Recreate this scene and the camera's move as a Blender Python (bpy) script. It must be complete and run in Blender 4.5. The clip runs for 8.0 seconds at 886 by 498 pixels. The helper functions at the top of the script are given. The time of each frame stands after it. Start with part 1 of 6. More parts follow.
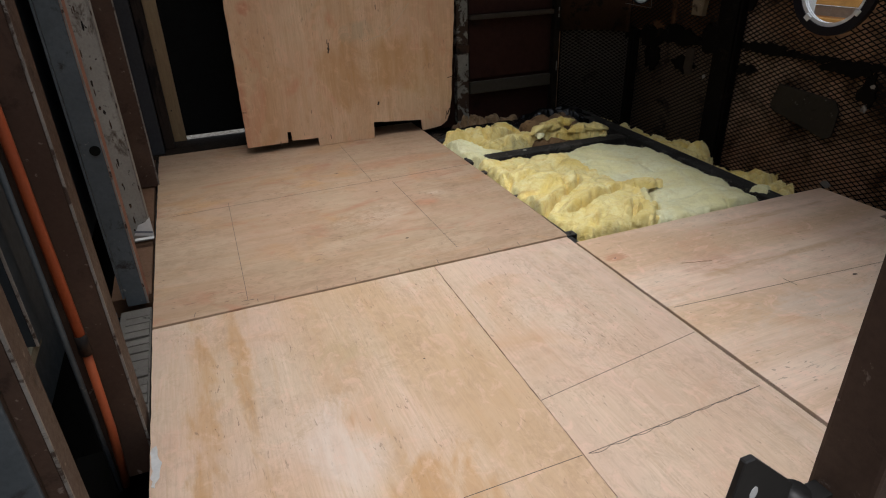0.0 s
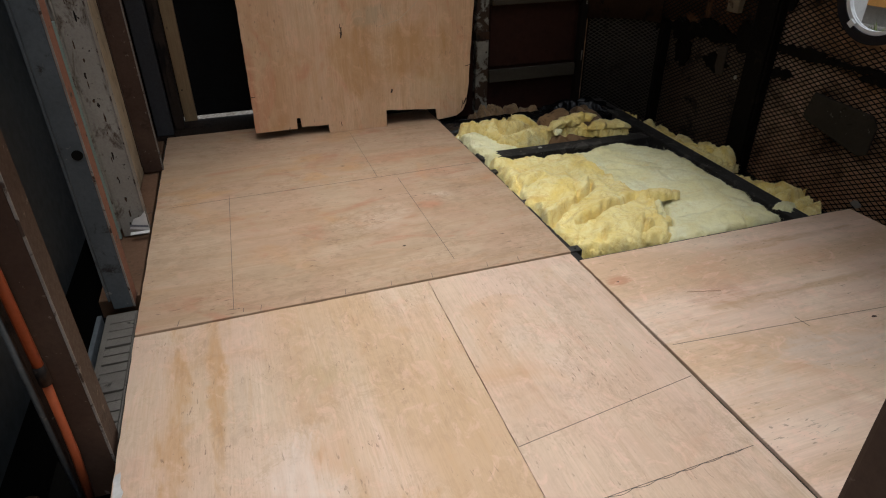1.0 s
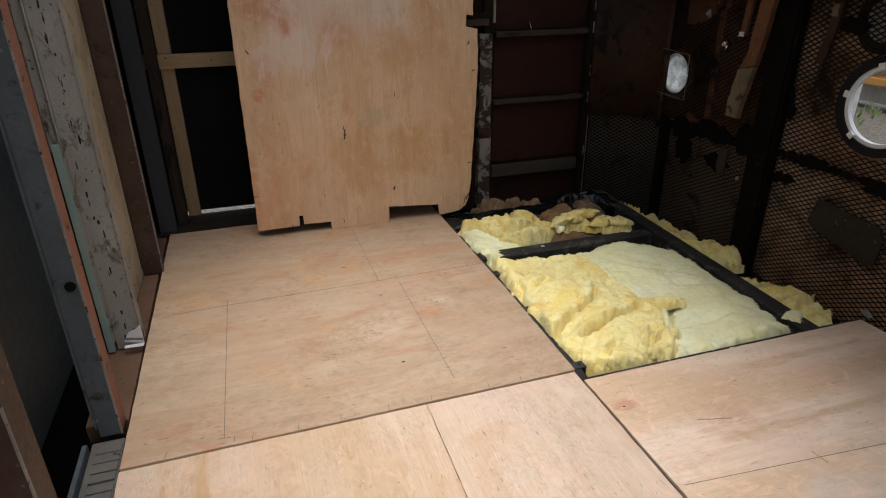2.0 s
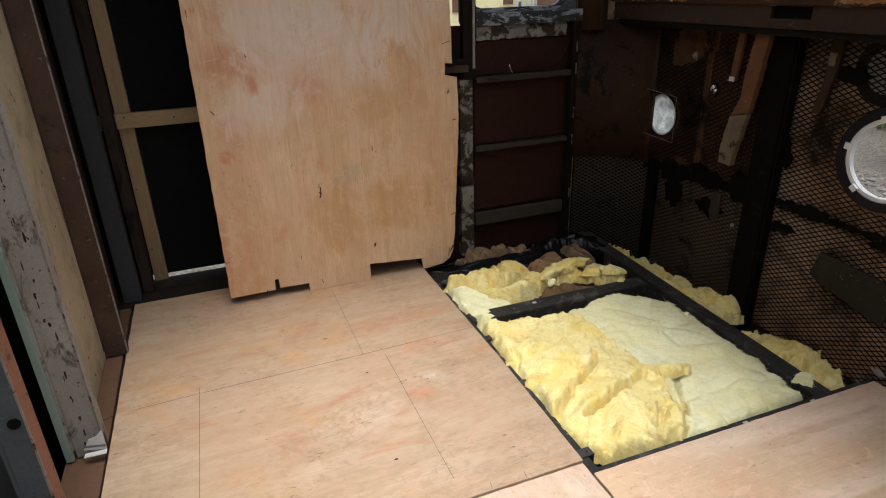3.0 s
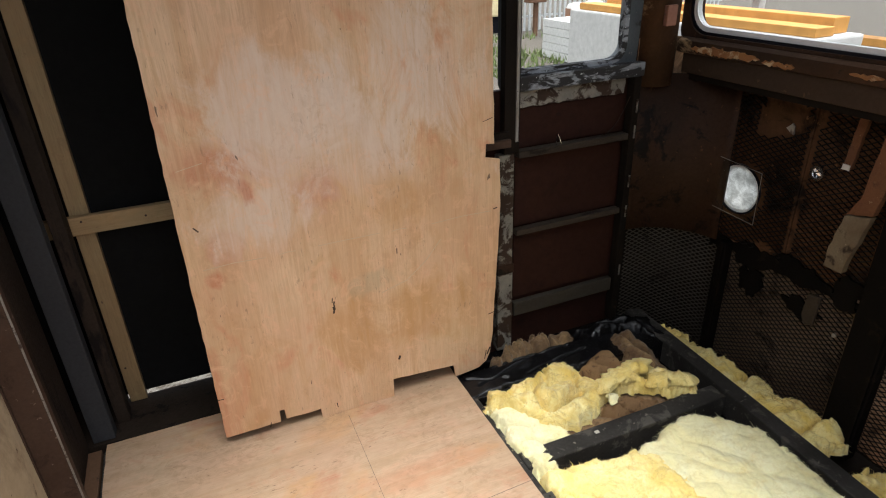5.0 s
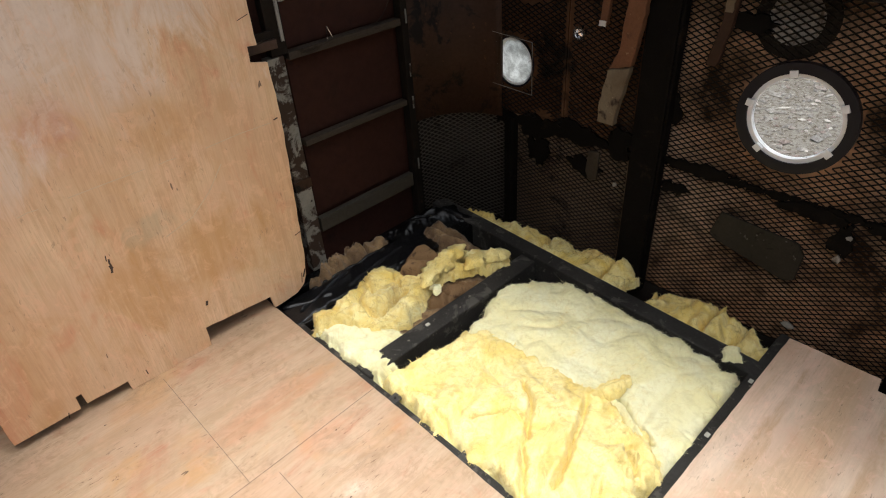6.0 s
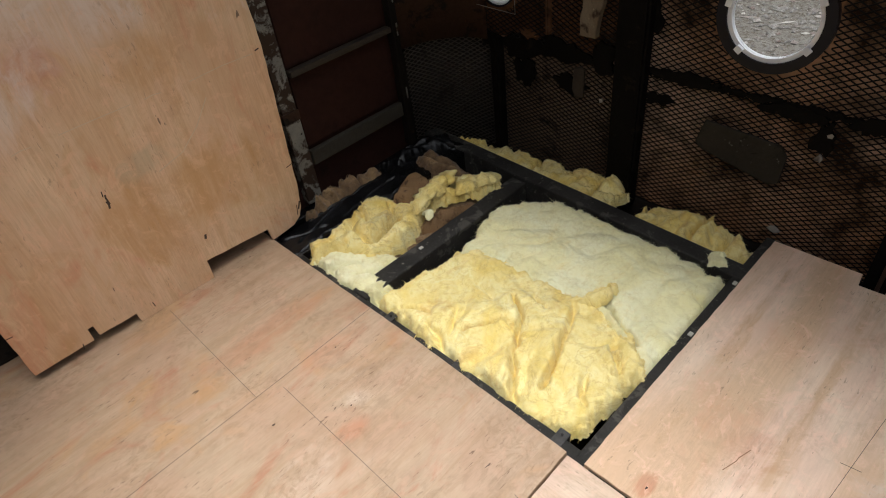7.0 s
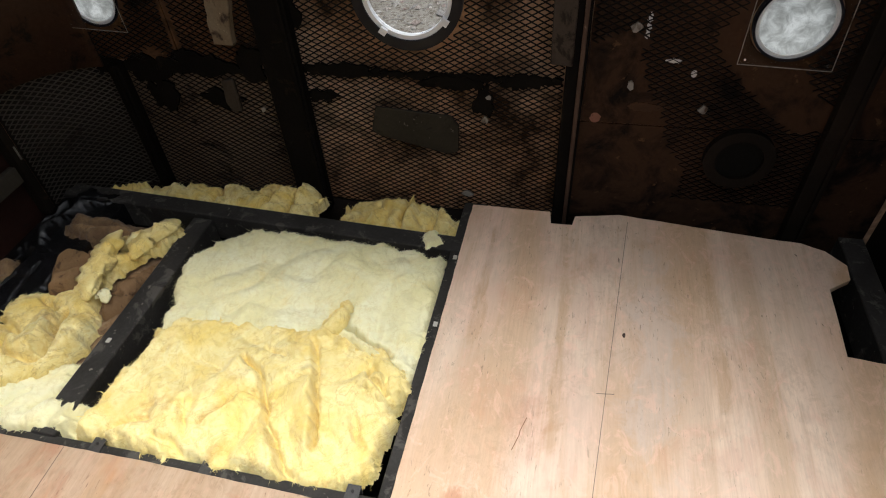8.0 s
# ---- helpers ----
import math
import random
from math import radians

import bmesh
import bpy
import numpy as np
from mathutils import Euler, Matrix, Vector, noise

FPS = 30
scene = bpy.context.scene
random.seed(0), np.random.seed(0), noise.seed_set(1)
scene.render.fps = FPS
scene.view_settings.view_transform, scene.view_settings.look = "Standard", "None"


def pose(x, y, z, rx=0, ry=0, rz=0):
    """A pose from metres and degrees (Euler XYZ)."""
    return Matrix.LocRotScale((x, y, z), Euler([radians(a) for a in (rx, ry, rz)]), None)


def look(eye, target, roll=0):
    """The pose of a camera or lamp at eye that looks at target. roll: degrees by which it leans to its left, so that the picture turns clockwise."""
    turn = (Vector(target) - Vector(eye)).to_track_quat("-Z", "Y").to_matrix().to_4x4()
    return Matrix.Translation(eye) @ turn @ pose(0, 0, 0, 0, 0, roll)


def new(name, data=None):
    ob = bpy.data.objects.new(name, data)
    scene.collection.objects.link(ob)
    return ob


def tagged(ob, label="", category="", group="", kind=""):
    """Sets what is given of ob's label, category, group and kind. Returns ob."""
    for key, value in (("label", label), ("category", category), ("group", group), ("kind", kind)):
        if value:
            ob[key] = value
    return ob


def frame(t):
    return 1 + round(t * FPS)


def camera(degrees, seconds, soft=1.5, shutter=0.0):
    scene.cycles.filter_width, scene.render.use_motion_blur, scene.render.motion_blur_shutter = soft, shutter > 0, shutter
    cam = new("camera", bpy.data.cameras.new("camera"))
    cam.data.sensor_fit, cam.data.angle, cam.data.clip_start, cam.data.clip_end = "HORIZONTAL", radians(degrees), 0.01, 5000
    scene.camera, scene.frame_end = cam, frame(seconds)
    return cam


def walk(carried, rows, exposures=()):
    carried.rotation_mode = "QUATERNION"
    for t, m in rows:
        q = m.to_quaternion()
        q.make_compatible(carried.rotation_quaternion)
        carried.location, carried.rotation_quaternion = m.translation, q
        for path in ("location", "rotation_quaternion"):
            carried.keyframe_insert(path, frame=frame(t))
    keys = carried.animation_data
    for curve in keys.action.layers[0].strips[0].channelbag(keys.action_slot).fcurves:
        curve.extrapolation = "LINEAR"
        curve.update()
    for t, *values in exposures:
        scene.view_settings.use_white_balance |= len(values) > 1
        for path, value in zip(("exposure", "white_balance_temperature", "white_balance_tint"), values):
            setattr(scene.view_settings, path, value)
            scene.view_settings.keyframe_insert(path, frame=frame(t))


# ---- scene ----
cam = camera(72.1, 8.0, 1.1)
PATH = [
    (0, (0.212, -1.466, 0.856), (0.869, 0.189, -0.054), -1.9),
    (0.2, (0.273, -1.416, 0.881), (0.68, -0.298, 0.244), -2),
    (0.5, (0.308, -1.395, 0.917), (0.841, 0.214, -0.144), -1.5),
    (0.7, (0.335, -1.386, 0.967), (0.671, -0.295, 0.246), -2.5),
    (1, (0.344, -1.382, 0.944), (0.896, 0.255, -0.063), -0.5),
    (1.2, (0.351, -1.358, 0.985), (0.659, -0.21, 0.344), -2),
    (1.5, (0.364, -1.354, 1.019), (0.795, 0.35, 0.064), -1.5),
    (1.7, (0.379, -1.329, 1.052), (0.69, -0.18, 0.415), -0.9),
    (2, (0.395, -1.287, 1.074), (0.96, 0.443, 0.244), -0.6),
    (2.2, (0.406, -1.23, 1.08), (1.028, 0.509, 0.312), 0.4),
    (3.3, (0.43, -1.003, 1.237), (1.08, 0.707, 0.429), -2.2),
    (3.5, (0.428, -0.936, 1.247), (1.077, 0.801, 0.498), -2.3),
    (3.7, (0.427, -0.837, 1.276), (0.859, 0.329, 0.751), -2.1),
    (4, (0.467, -0.705, 1.33), (1.03, 0.992, 0.433), -2.4),
    (4.2, (0.473, -0.673, 1.395), (0.964, 1.037, 0.481), -3.9),
    (5.3, (0.509, -0.308, 1.49), (1.363, 1.259, 0.586), -3.1),
    (5.5, (0.536, -0.287, 1.457), (1.523, 1.138, 0.46), -4.4),
    (5.7, (0.551, -0.327, 1.402), (1.273, 0.564, 0.689), -3.9),
    (6, (0.549, -0.345, 1.404), (1.649, 0.864, 0.252), -4),
    (6.2, (0.561, -0.384, 1.383), (1.269, 0.417, 0.558), -6.2),
    (6.5, (0.525, -0.421, 1.37), (1.557, 0.743, 0.114), -7.2),
    (6.8, (0.549, -0.438, 1.38), (1.217, 0.343, 0.504), -7.9),
    (7, (0.536, -0.455, 1.36), (1.526, 0.714, 0.075), -8.2),
    (7.2, (0.569, -0.431, 1.382), (1.229, 0.34, 0.492), -8.4),
    (7.5, (0.614, -0.444, 1.348), (1.731, 0.576, 0.04), -8.9),
    (7.6, (0.66, -0.415, 1.363), (1.451, 0.204, 0.461), -8.3),
    (7.7, (0.676, -0.401, 1.345), (1.517, 0.157, 0.448), -7.2),
    (7.8, (0.72, -0.387, 1.338), (1.585, 0.093, 0.419), -7.5),
    (7.9, (0.733, -0.37, 1.321), (1.643, -0.004, 0.394), -5.6),
    (8, (0.727, -0.346, 1.312), (2.119, 0.02, -0.076), -4.2),
]
walk(cam, [(t, look(eye, target, roll)) for t, eye, target, roll in PATH],
     [(0, 0.25, 6000, 9), (1, 0.28, 6100, 9), (2, 0.60, 6100, 9), (3.5, 1.05, 6200, 8), (4.2, 1.2, 6200, 8), (5.5, 1.43, 6300, 9), (6, 1.36, 6300, 9), (6.5, 1.0, 6250, 9), (7, 0.80, 6200, 9), (7.5, 0.85, 6200, 10), (8, 1.1, 6200, 9)])

# ---- world and sun: an overcast day, light let in between added, unseen roof edges ----
world = bpy.data.worlds.new("world")
scene.world = world
world.use_nodes = True
wn = world.node_tree
sky = wn.nodes.new("ShaderNodeTexSky")
sky.sky_type = "NISHITA"
sky.sun_disc = False
sky.sun_elevation, sky.sun_rotation = radians(80), radians(195)
sky.air_density, sky.dust_density = 1.0, 6.0
soft_grey = wn.nodes.new("ShaderNodeHueSaturation")
soft_grey.inputs["Saturation"].default_value = 0.25
wn.links.new(sky.outputs[0], soft_grey.inputs["Color"])
wn.links.new(soft_grey.outputs[0], wn.nodes["Background"].inputs[0])
wn.nodes["Background"].inputs[1].default_value = 0.15
sun = new("sun", bpy.data.lights.new("sun", "SUN"))
sun.data.energy, sun.data.angle, sun.data.color = 0.9, radians(40), (1.0, 0.97, 0.93)
sun.matrix_world = look((0, 0, 0), (-0.04, 0.14, -1.0))

# ---- helpers for meshes and things ----
ORIGIN = {}


def thing(name, at, label, category, group="", kind=""):
    ob = new(name)
    ob.location = at
    ob.empty_display_size = 0.05
    ORIGIN[ob] = Vector(at)
    return tagged(ob, label, category, group, kind)


def part(name, bm, material, parent=None, label="", kind="", smooth=False, at=None):
    """One bmesh, given in world coordinates, as one mesh object under parent."""
    me = bpy.data.meshes.new(name)
    if at is None:
        cs = [v.co for v in bm.verts]
        lo = [min(c[i] for c in cs) for i in range(3)]
        hi = [max(c[i] for c in cs) for i in range(3)]
        at = ((lo[0] + hi[0]) / 2, (lo[1] + hi[1]) / 2, lo[2])
    at = Vector(at)
    bmesh.ops.translate(bm, verts=bm.verts, vec=-at)
    if smooth:
        for f in bm.faces:
            f.smooth = True
    bm.to_mesh(me)
    bm.free()
    me.materials.append(material)
    ob = new(name, me)
    ORIGIN[ob] = at
    ob.location = at - (ORIGIN[parent] if parent else Vector())
    ob.parent = parent
    return tagged(ob, label, kind=kind)


def solo(name, bm, material, label, category, group="", kind="", smooth=False):
    ob = part(name, bm, material, None, smooth=smooth)
    return tagged(ob, label, category, group, kind)


def box(bm, x0, x1, y0, y1, z0, z1, bevel=0.0):
    vs = [bm.verts.new((x, y, z)) for z in (z0, z1) for y in (y0, y1) for x in (x0, x1)]
    fs = [(0, 2, 3, 1), (4, 5, 7, 6), (0, 1, 5, 4), (2, 6, 7, 3), (0, 4, 6, 2), (1, 3, 7, 5)]
    made = [bm.faces.new([vs[i] for i in f]) for f in fs]
    if bevel:
        edges = list({e for f in made for e in f.edges})
        bmesh.ops.bevel(bm, geom=edges, offset=bevel, segments=2, affect="EDGES", profile=0.6)
    return bm


def boxed(x0, x1, y0, y1, z0, z1, bevel=0.0):
    return box(bmesh.new(), x0, x1, y0, y1, z0, z1, bevel)


def slab(points, lift, axis="z", bevel=0.0):
    """A flat outline pushed from lift[0] to lift[1] along the axis. points: pairs in the other two axes, in order."""
    bm = bmesh.new()

    def place(p, h):
        if axis == "z":
            return (p[0], p[1], h)
        return (p[0], h, p[1]) if axis == "y" else (h, p[0], p[1])
    a = [bm.verts.new(place(p, lift[0])) for p in points]
    b = [bm.verts.new(place(p, lift[1])) for p in points]
    n = len(points)
    bm.faces.new(a[::-1]), bm.faces.new(b)
    for i in range(n):
        bm.faces.new((a[i], a[(i + 1) % n], b[(i + 1) % n], b[i]))
    bmesh.ops.recalc_face_normals(bm, faces=bm.faces)
    if bevel:
        bmesh.ops.bevel(bm, geom=list(bm.edges), offset=bevel, segments=1, affect="EDGES")
    bmesh.ops.triangulate(bm, faces=[f for f in bm.faces if len(f.verts) > 4])
    return bm


def ragged(points, step=0.02, rough=0.0015, seed=1):
    """The outline with points added along its edges and a little splintering."""
    rnd, out = random.Random(seed), []
    for p, q in zip(points, points[1:] + points[:1]):
        d = math.dist(p, q)
        n = max(1, int(d / step))
        for i in range(n):
            k = i / n
            j = rough if i else 0.0
            out.append((p[0] + (q[0] - p[0]) * k + rnd.uniform(-j, j), p[1] + (q[1] - p[1]) * k + rnd.uniform(-j, j)))
    return out


def rod(bm, points, radius, sides=10):
    """A round rod along the points."""
    rings = []
    for i, p in enumerate(points):
        p = Vector(p)
        d = (Vector(points[min(i + 1, len(points) - 1)]) - Vector(points[max(i - 1, 0)])).normalized()
        u = d.orthogonal().normalized()
        w = d.cross(u)
        r = radius[i] if isinstance(radius, (list, tuple)) else radius
        rings.append([bm.verts.new(p + (u * math.cos(a) + w * math.sin(a)) * r) for a in (math.tau * k / sides for k in range(sides))])
    for a, b in zip(rings, rings[1:]):
        for k in range(sides):
            j = min(range(sides), key=lambda m: (b[m].co - a[0].co).length) if k == 0 else j
            bm.faces.new((a[k], a[(k + 1) % sides], b[(j + k + 1) % sides], b[(j + k) % sides]))
    bm.faces.new(rings[0][::-1]), bm.faces.new(rings[-1])
    bmesh.ops.recalc_face_normals(bm, faces=bm.faces)
    return bm


def ring(bm, centre, outer, inner, x0, x1, sides=48):
    """A flat ring round an axis along x."""
    cy, cz = centre
    loops = []
    for r, x in ((outer, x0), (outer, x1), (inner, x1), (inner, x0)):
        loops.append([bm.verts.new((x, cy + r * math.cos(math.tau * k / sides), cz + r * math.sin(math.tau * k / sides))) for k in range(sides)])
    for a, b in zip(loops, loops[1:] + loops[:1]):
        for k in range(sides):
            bm.faces.new((a[k], a[(k + 1) % sides], b[(k + 1) % sides], b[k]))
    bmesh.ops.recalc_face_normals(bm, faces=bm.faces)
    return bm


def disc(bm, centre, r, x0, x1, sides=48):
    cy, cz = centre
    a, b = ([bm.verts.new((x, cy + r * math.cos(math.tau * k / sides), cz + r * math.sin(math.tau * k / sides))) for k in range(sides)] for x in (x0, x1))
    bm.faces.new(a), bm.faces.new(b[::-1])
    for k in range(sides):
        bm.faces.new((a[k], b[k], b[(k + 1) % sides], a[(k + 1) % sides]))
    bmesh.ops.recalc_face_normals(bm, faces=bm.faces)
    return bm


# ---- materials ----
class Mat:
    """A small builder for node materials in world metres."""

    def __init__(self, name, rough=0.6, metal=0.0):
        self.m = bpy.data.materials.new(name)
        self.m.use_nodes = True
        self.t = self.m.node_tree
        self.b = self.t.nodes["Principled BSDF"]
        self.b.inputs["Roughness"].default_value, self.b.inputs["Metallic"].default_value = rough, metal
        self.geo = self.t.nodes.new("ShaderNodeNewGeometry").outputs["Position"]
        self.height = None

    def link(self, a, b):
        self.t.links.new(a, b)

    def pos(self, scale=(1, 1, 1), shift=(0, 0, 0), per_object=0.0):
        n = self.t.nodes.new("ShaderNodeMapping")
        n.inputs["Scale"].default_value, n.inputs["Location"].default_value = scale, shift
        source = self.geo
        if per_object:
            info = self.t.nodes.new("ShaderNodeObjectInfo")
            k = self.t.nodes.new("ShaderNodeMath")
            k.operation = "MULTIPLY"
            self.link(info.outputs["Random"], k.inputs[0])
            k.inputs[1].default_value = per_object
            add = self.t.nodes.new("ShaderNodeVectorMath")
            self.link(self.geo, add.inputs[0]), self.link(k.outputs[0], add.inputs[1])
            source = add.outputs[0]
        self.link(source, n.inputs["Vector"])
        return n.outputs[0]

    def noise(self, scale, detail=4, rough=0.55, distort=0.0, stretch=(1, 1, 1), shift=(0, 0, 0), per_object=0.0):
        n = self.t.nodes.new("ShaderNodeTexNoise")
        n.inputs["Scale"].default_value, n.inputs["Detail"].default_value = scale, detail
        n.inputs["Roughness"].default_value, n.inputs["Distortion"].default_value = rough, distort
        self.link(self.pos(stretch, shift, per_object), n.inputs["Vector"])
        return n.outputs["Fac"]

    def cells(self, scale, stretch=(1, 1, 1), feature="F1", shift=(0, 0, 0)):
        n = self.t.nodes.new("ShaderNodeTexVoronoi")
        n.feature = feature
        n.inputs["Scale"].default_value = scale
        self.link(self.pos(stretch, shift), n.inputs["Vector"])
        return n.outputs["Distance"]

    def bands(self, scale, distort, stretch=(1, 1, 1), axis="X", detail=3, dscale=1.0, shift=(0, 0, 0), per_object=0.0):
        n = self.t.nodes.new("ShaderNodeTexWave")
        n.bands_direction = axis
        n.inputs["Scale"].default_value, n.inputs["Distortion"].default_value = scale, distort
        n.inputs["Detail"].default_value, n.inputs["Detail Scale"].default_value = detail, dscale
        self.link(self.pos(stretch, shift, per_object), n.inputs["Vector"])
        return n.outputs["Fac"]

    def ramp(self, fac, *stops):
        n = self.t.nodes.new("ShaderNodeValToRGB")
        e = n.color_ramp.elements
        while len(e) < len(stops):
            e.new(0.5)
        for el, (p, c) in zip(e, stops):
            el.position = p
            el.color = (*c, 1) if isinstance(c, (tuple, list)) else (c, c, c, 1)
        self.link(fac, n.inputs[0])
        return n.outputs[0]

    def mix(self, fac, a, b, kind="MIX"):
        n = self.t.nodes.new("ShaderNodeMix")
        n.data_type, n.blend_type = "RGBA", kind
        for k, v in ((0, fac), (6, a), (7, b)):
            if isinstance(v, (int, float)):
                n.inputs[k].default_value = v if k == 0 else (v, v, v, 1)
            elif isinstance(v, tuple):
                n.inputs[k].default_value = (*v, 1)
            else:
                self.link(v, n.inputs[k])
        return n.outputs[2]

    def color(self, c):
        if isinstance(c, tuple):
            self.b.inputs["Base Color"].default_value = (*c, 1)
        else:
            self.link(c, self.b.inputs["Base Color"])
        return self

    def rough(self, fac, lo, hi):
        self.link(self.ramp(fac, (0.0, lo), (1.0, hi)), self.b.inputs["Roughness"])
        return self

    def bump(self, fac, strength=0.3, distance=0.002):
        n = self.t.nodes.new("ShaderNodeBump")
        n.inputs["Strength"].default_value, n.inputs["Distance"].default_value = strength, distance
        self.link(fac, n.inputs["Height"])
        if self.height is not None:
            self.link(self.height, n.inputs["Normal"])
        self.height = n.outputs[0]
        self.link(self.height, self.b.inputs["Normal"])
        return self


def plywood(name, along, base, warm, dirt=0.4, red=0.3, shift=(0, 0, 0), figure=0.5, ticks=0.5, stain=0.3, grainy=0.16, blots=()):
    """Thin veneer: grain and flame figure along one axis, pink and yellow clouds, stains, ticks and scuffs."""
    m = Mat(name, 0.55)
    k = "xyz".index(along)

    def run(q):
        return tuple(q if i == k else 1.0 for i in range(3))
    sx, sy, sz = shift
    flame = m.bands(1.1, 9.0, run(0.22), "DIAGONAL", 3, 0.8, shift)
    fig = m.noise(6, 4, 0.62, 1.6, run(0.3), shift)
    grain = m.noise(210, 3, 0.65, 0.5, run(0.05), shift)
    streak = m.noise(34, 4, 0.65, 0.6, run(0.07), shift)
    cloud = m.noise(3.1, 3, 0.6, 0.8, (1, 1, 1), (sx + 5, sy + 2, sz))
    pale = tuple(min(1, c * 1.16 + 0.02) for c in base)
    pink = (base[0] * 1.05, base[1] * 0.92, base[2] * 0.93)
    col = m.mix(m.ramp(fig, (0.34, 0.0), (0.66, 1.0)), base, pale)
    col = m.mix(m.mix(1.0, m.ramp(cloud, (0.42, 0.0), (0.62, 1.0)), 0.55, "MULTIPLY"), col, pink)
    band = m.noise(7.5, 3, 0.55, 0.9, run(0.10), (sx + 2, sy + 6, sz + 3))
    col = m.mix(m.mix(1.0, m.ramp(band, (0.46, 0.0), (0.66, 1.0)), 0.6 * figure + 0.1, "MULTIPLY"), col, tuple(c * 0.92 for c in warm))
    col = m.mix(m.mix(1.0, m.ramp(flame, (0.55, 0.0), (0.95, 1.0)), figure, "MULTIPLY"), col, warm)
    col = m.mix(m.mix(1.0, m.ramp(streak, (0.50, 0.0), (0.66, 1.0)), 0.38, "MULTIPLY"), col, warm)
    some = m.mix(1.0, m.ramp(grain, (0.44, 0.0), (0.60, 1.0)), m.ramp(fig, (0.35, 0.3), (0.65, 1.0)), "MULTIPLY")
    col = m.mix(m.mix(1.0, some, 1.8 * grainy, "MULTIPLY"), col, tuple(c * 0.62 for c in warm))
    spot = m.noise(4.4, 4, 0.6, 0.9, run(0.7), (sx + 8, sy + 4, sz + 2))
    col = m.mix(m.mix(1.0, m.ramp(spot, (0.57, 0.0), (0.72, 1.0)), stain, "MULTIPLY"), col, (0.50, 0.265, 0.10))
    blush = m.noise(4.8, 6, 0.66, 1.5, run(0.55), (sx + 3.1, sy, sz + 1.7))
    smear = m.noise(40, 4, 0.7, 0.8, run(0.12), (sx, sy + 1, sz))
    mask = m.mix(1.0, m.ramp(blush, (0.555, 0.0), (0.66, 1.0)), m.ramp(smear, (0.32, 0.3), (0.62, 1.0)), "MULTIPLY")
    col = m.mix(m.mix(1.0, mask, red, "MULTIPLY"), col, (base[0] * 0.92, base[1] * 0.44, base[2] * 0.33))
    for centre, size, tone, much in blots:
        off = m.t.nodes.new("ShaderNodeVectorMath")
        off.operation = "SUBTRACT"
        m.link(m.geo, off.inputs[0])
        off.inputs[1].default_value = centre
        squash = m.t.nodes.new("ShaderNodeVectorMath")
        squash.operation = "MULTIPLY"
        m.link(off.outputs[0], squash.inputs[0])
        squash.inputs[1].default_value = tuple(1 / s for s in size)
        far = m.t.nodes.new("ShaderNodeVectorMath")
        far.operation = "LENGTH"
        m.link(squash.outputs[0], far.inputs[0])
        uneven = m.t.nodes.new("ShaderNodeMath")
        uneven.operation = "MULTIPLY_ADD"
        m.link(blush, uneven.inputs[0])
        uneven.inputs[1].default_value = 3.0
        m.link(far.outputs["Value"], uneven.inputs[2])
        patch = m.mix(1.0, m.ramp(m.mix(1.0, uneven.outputs[0], 0.4, "MULTIPLY"), (0.74, 1.0), (0.93, 0.0)), m.ramp(smear, (0.34, 0.4), (0.60, 1.0)), "MULTIPLY")
        col = m.mix(m.mix(1.0, patch, much, "MULTIPLY"), col, tone)
    smudge = m.noise(3.4, 7, 0.72, 0.6, (1, 1, 1), (sx, sy + 7.7, sz))
    scuff = m.noise(30, 6, 0.78, 1.2, run(0.55), (sx, sy + 2.2, sz + 0.5))
    both = m.mix(1.0, m.ramp(smudge, (0.42, 0.0), (0.64, 1.0)), m.ramp(scuff, (0.46, 0.05), (0.60, 1.0)), "MULTIPLY")
    col = m.mix(m.mix(1.0, both, 0.8 * dirt, "MULTIPLY"), col, (0.27, 0.175, 0.105))
    tread = m.noise(26, 6, 0.74, 1.8, run(0.8), (sx + 4, sy + 3, sz + 6))
    trod = m.mix(1.0, m.ramp(tread, (0.50, 0.0), (0.58, 1.0)), m.ramp(m.noise(3.6, 3, 0.6, 0.8, (1, 1, 1), (sx + 9, sy + 1, sz)), (0.47, 0.0), (0.60, 1.0)), "MULTIPLY")
    col = m.mix(m.mix(1.0, trod, 0.10 + 0.45 * dirt, "MULTIPLY"), col, tuple(c * 0.72 for c in warm))
    buff = m.noise(19, 6, 0.72, 1.2, run(0.7), (sx + 14, sy + 5, sz + 1))
    col = m.mix(m.mix(1.0, m.ramp(buff, (0.53, 0.0), (0.64, 1.0)), 0.42, "MULTIPLY"), col, tuple(min(1, c * 1.16) for c in pink))
    tick = m.noise(150, 3, 0.6, 0.6, run(0.22), (sx + 1.2, sy + 0.3, sz + 4))
    where = m.noise(5.5, 3, 0.6, 0.5, (1, 1, 1), (sx + 2, sy + 9, sz))
    marks = m.mix(1.0, m.ramp(tick, (0.625, 0.0), (0.68, 1.0)), m.ramp(where, (0.45, 0.05), (0.62, 1.0)), "MULTIPLY")
    col = m.mix(m.mix(1.0, marks, ticks, "MULTIPLY"), col, (0.13, 0.07, 0.04))
    fleck = m.noise(48, 2, 0.5, 0.5, run(0.4), (sx + 6.2, sy + 0.3, sz + 4))
    col = m.mix(m.ramp(fleck, (0.765, 0.0), (0.785, 0.8)), col, (0.07, 0.04, 0.025))
    m.color(col).rough(smudge, 0.40, 0.68).bump(grain, 0.08, 0.0005).bump(scuff, 0.12, 0.0008)
    return m.m


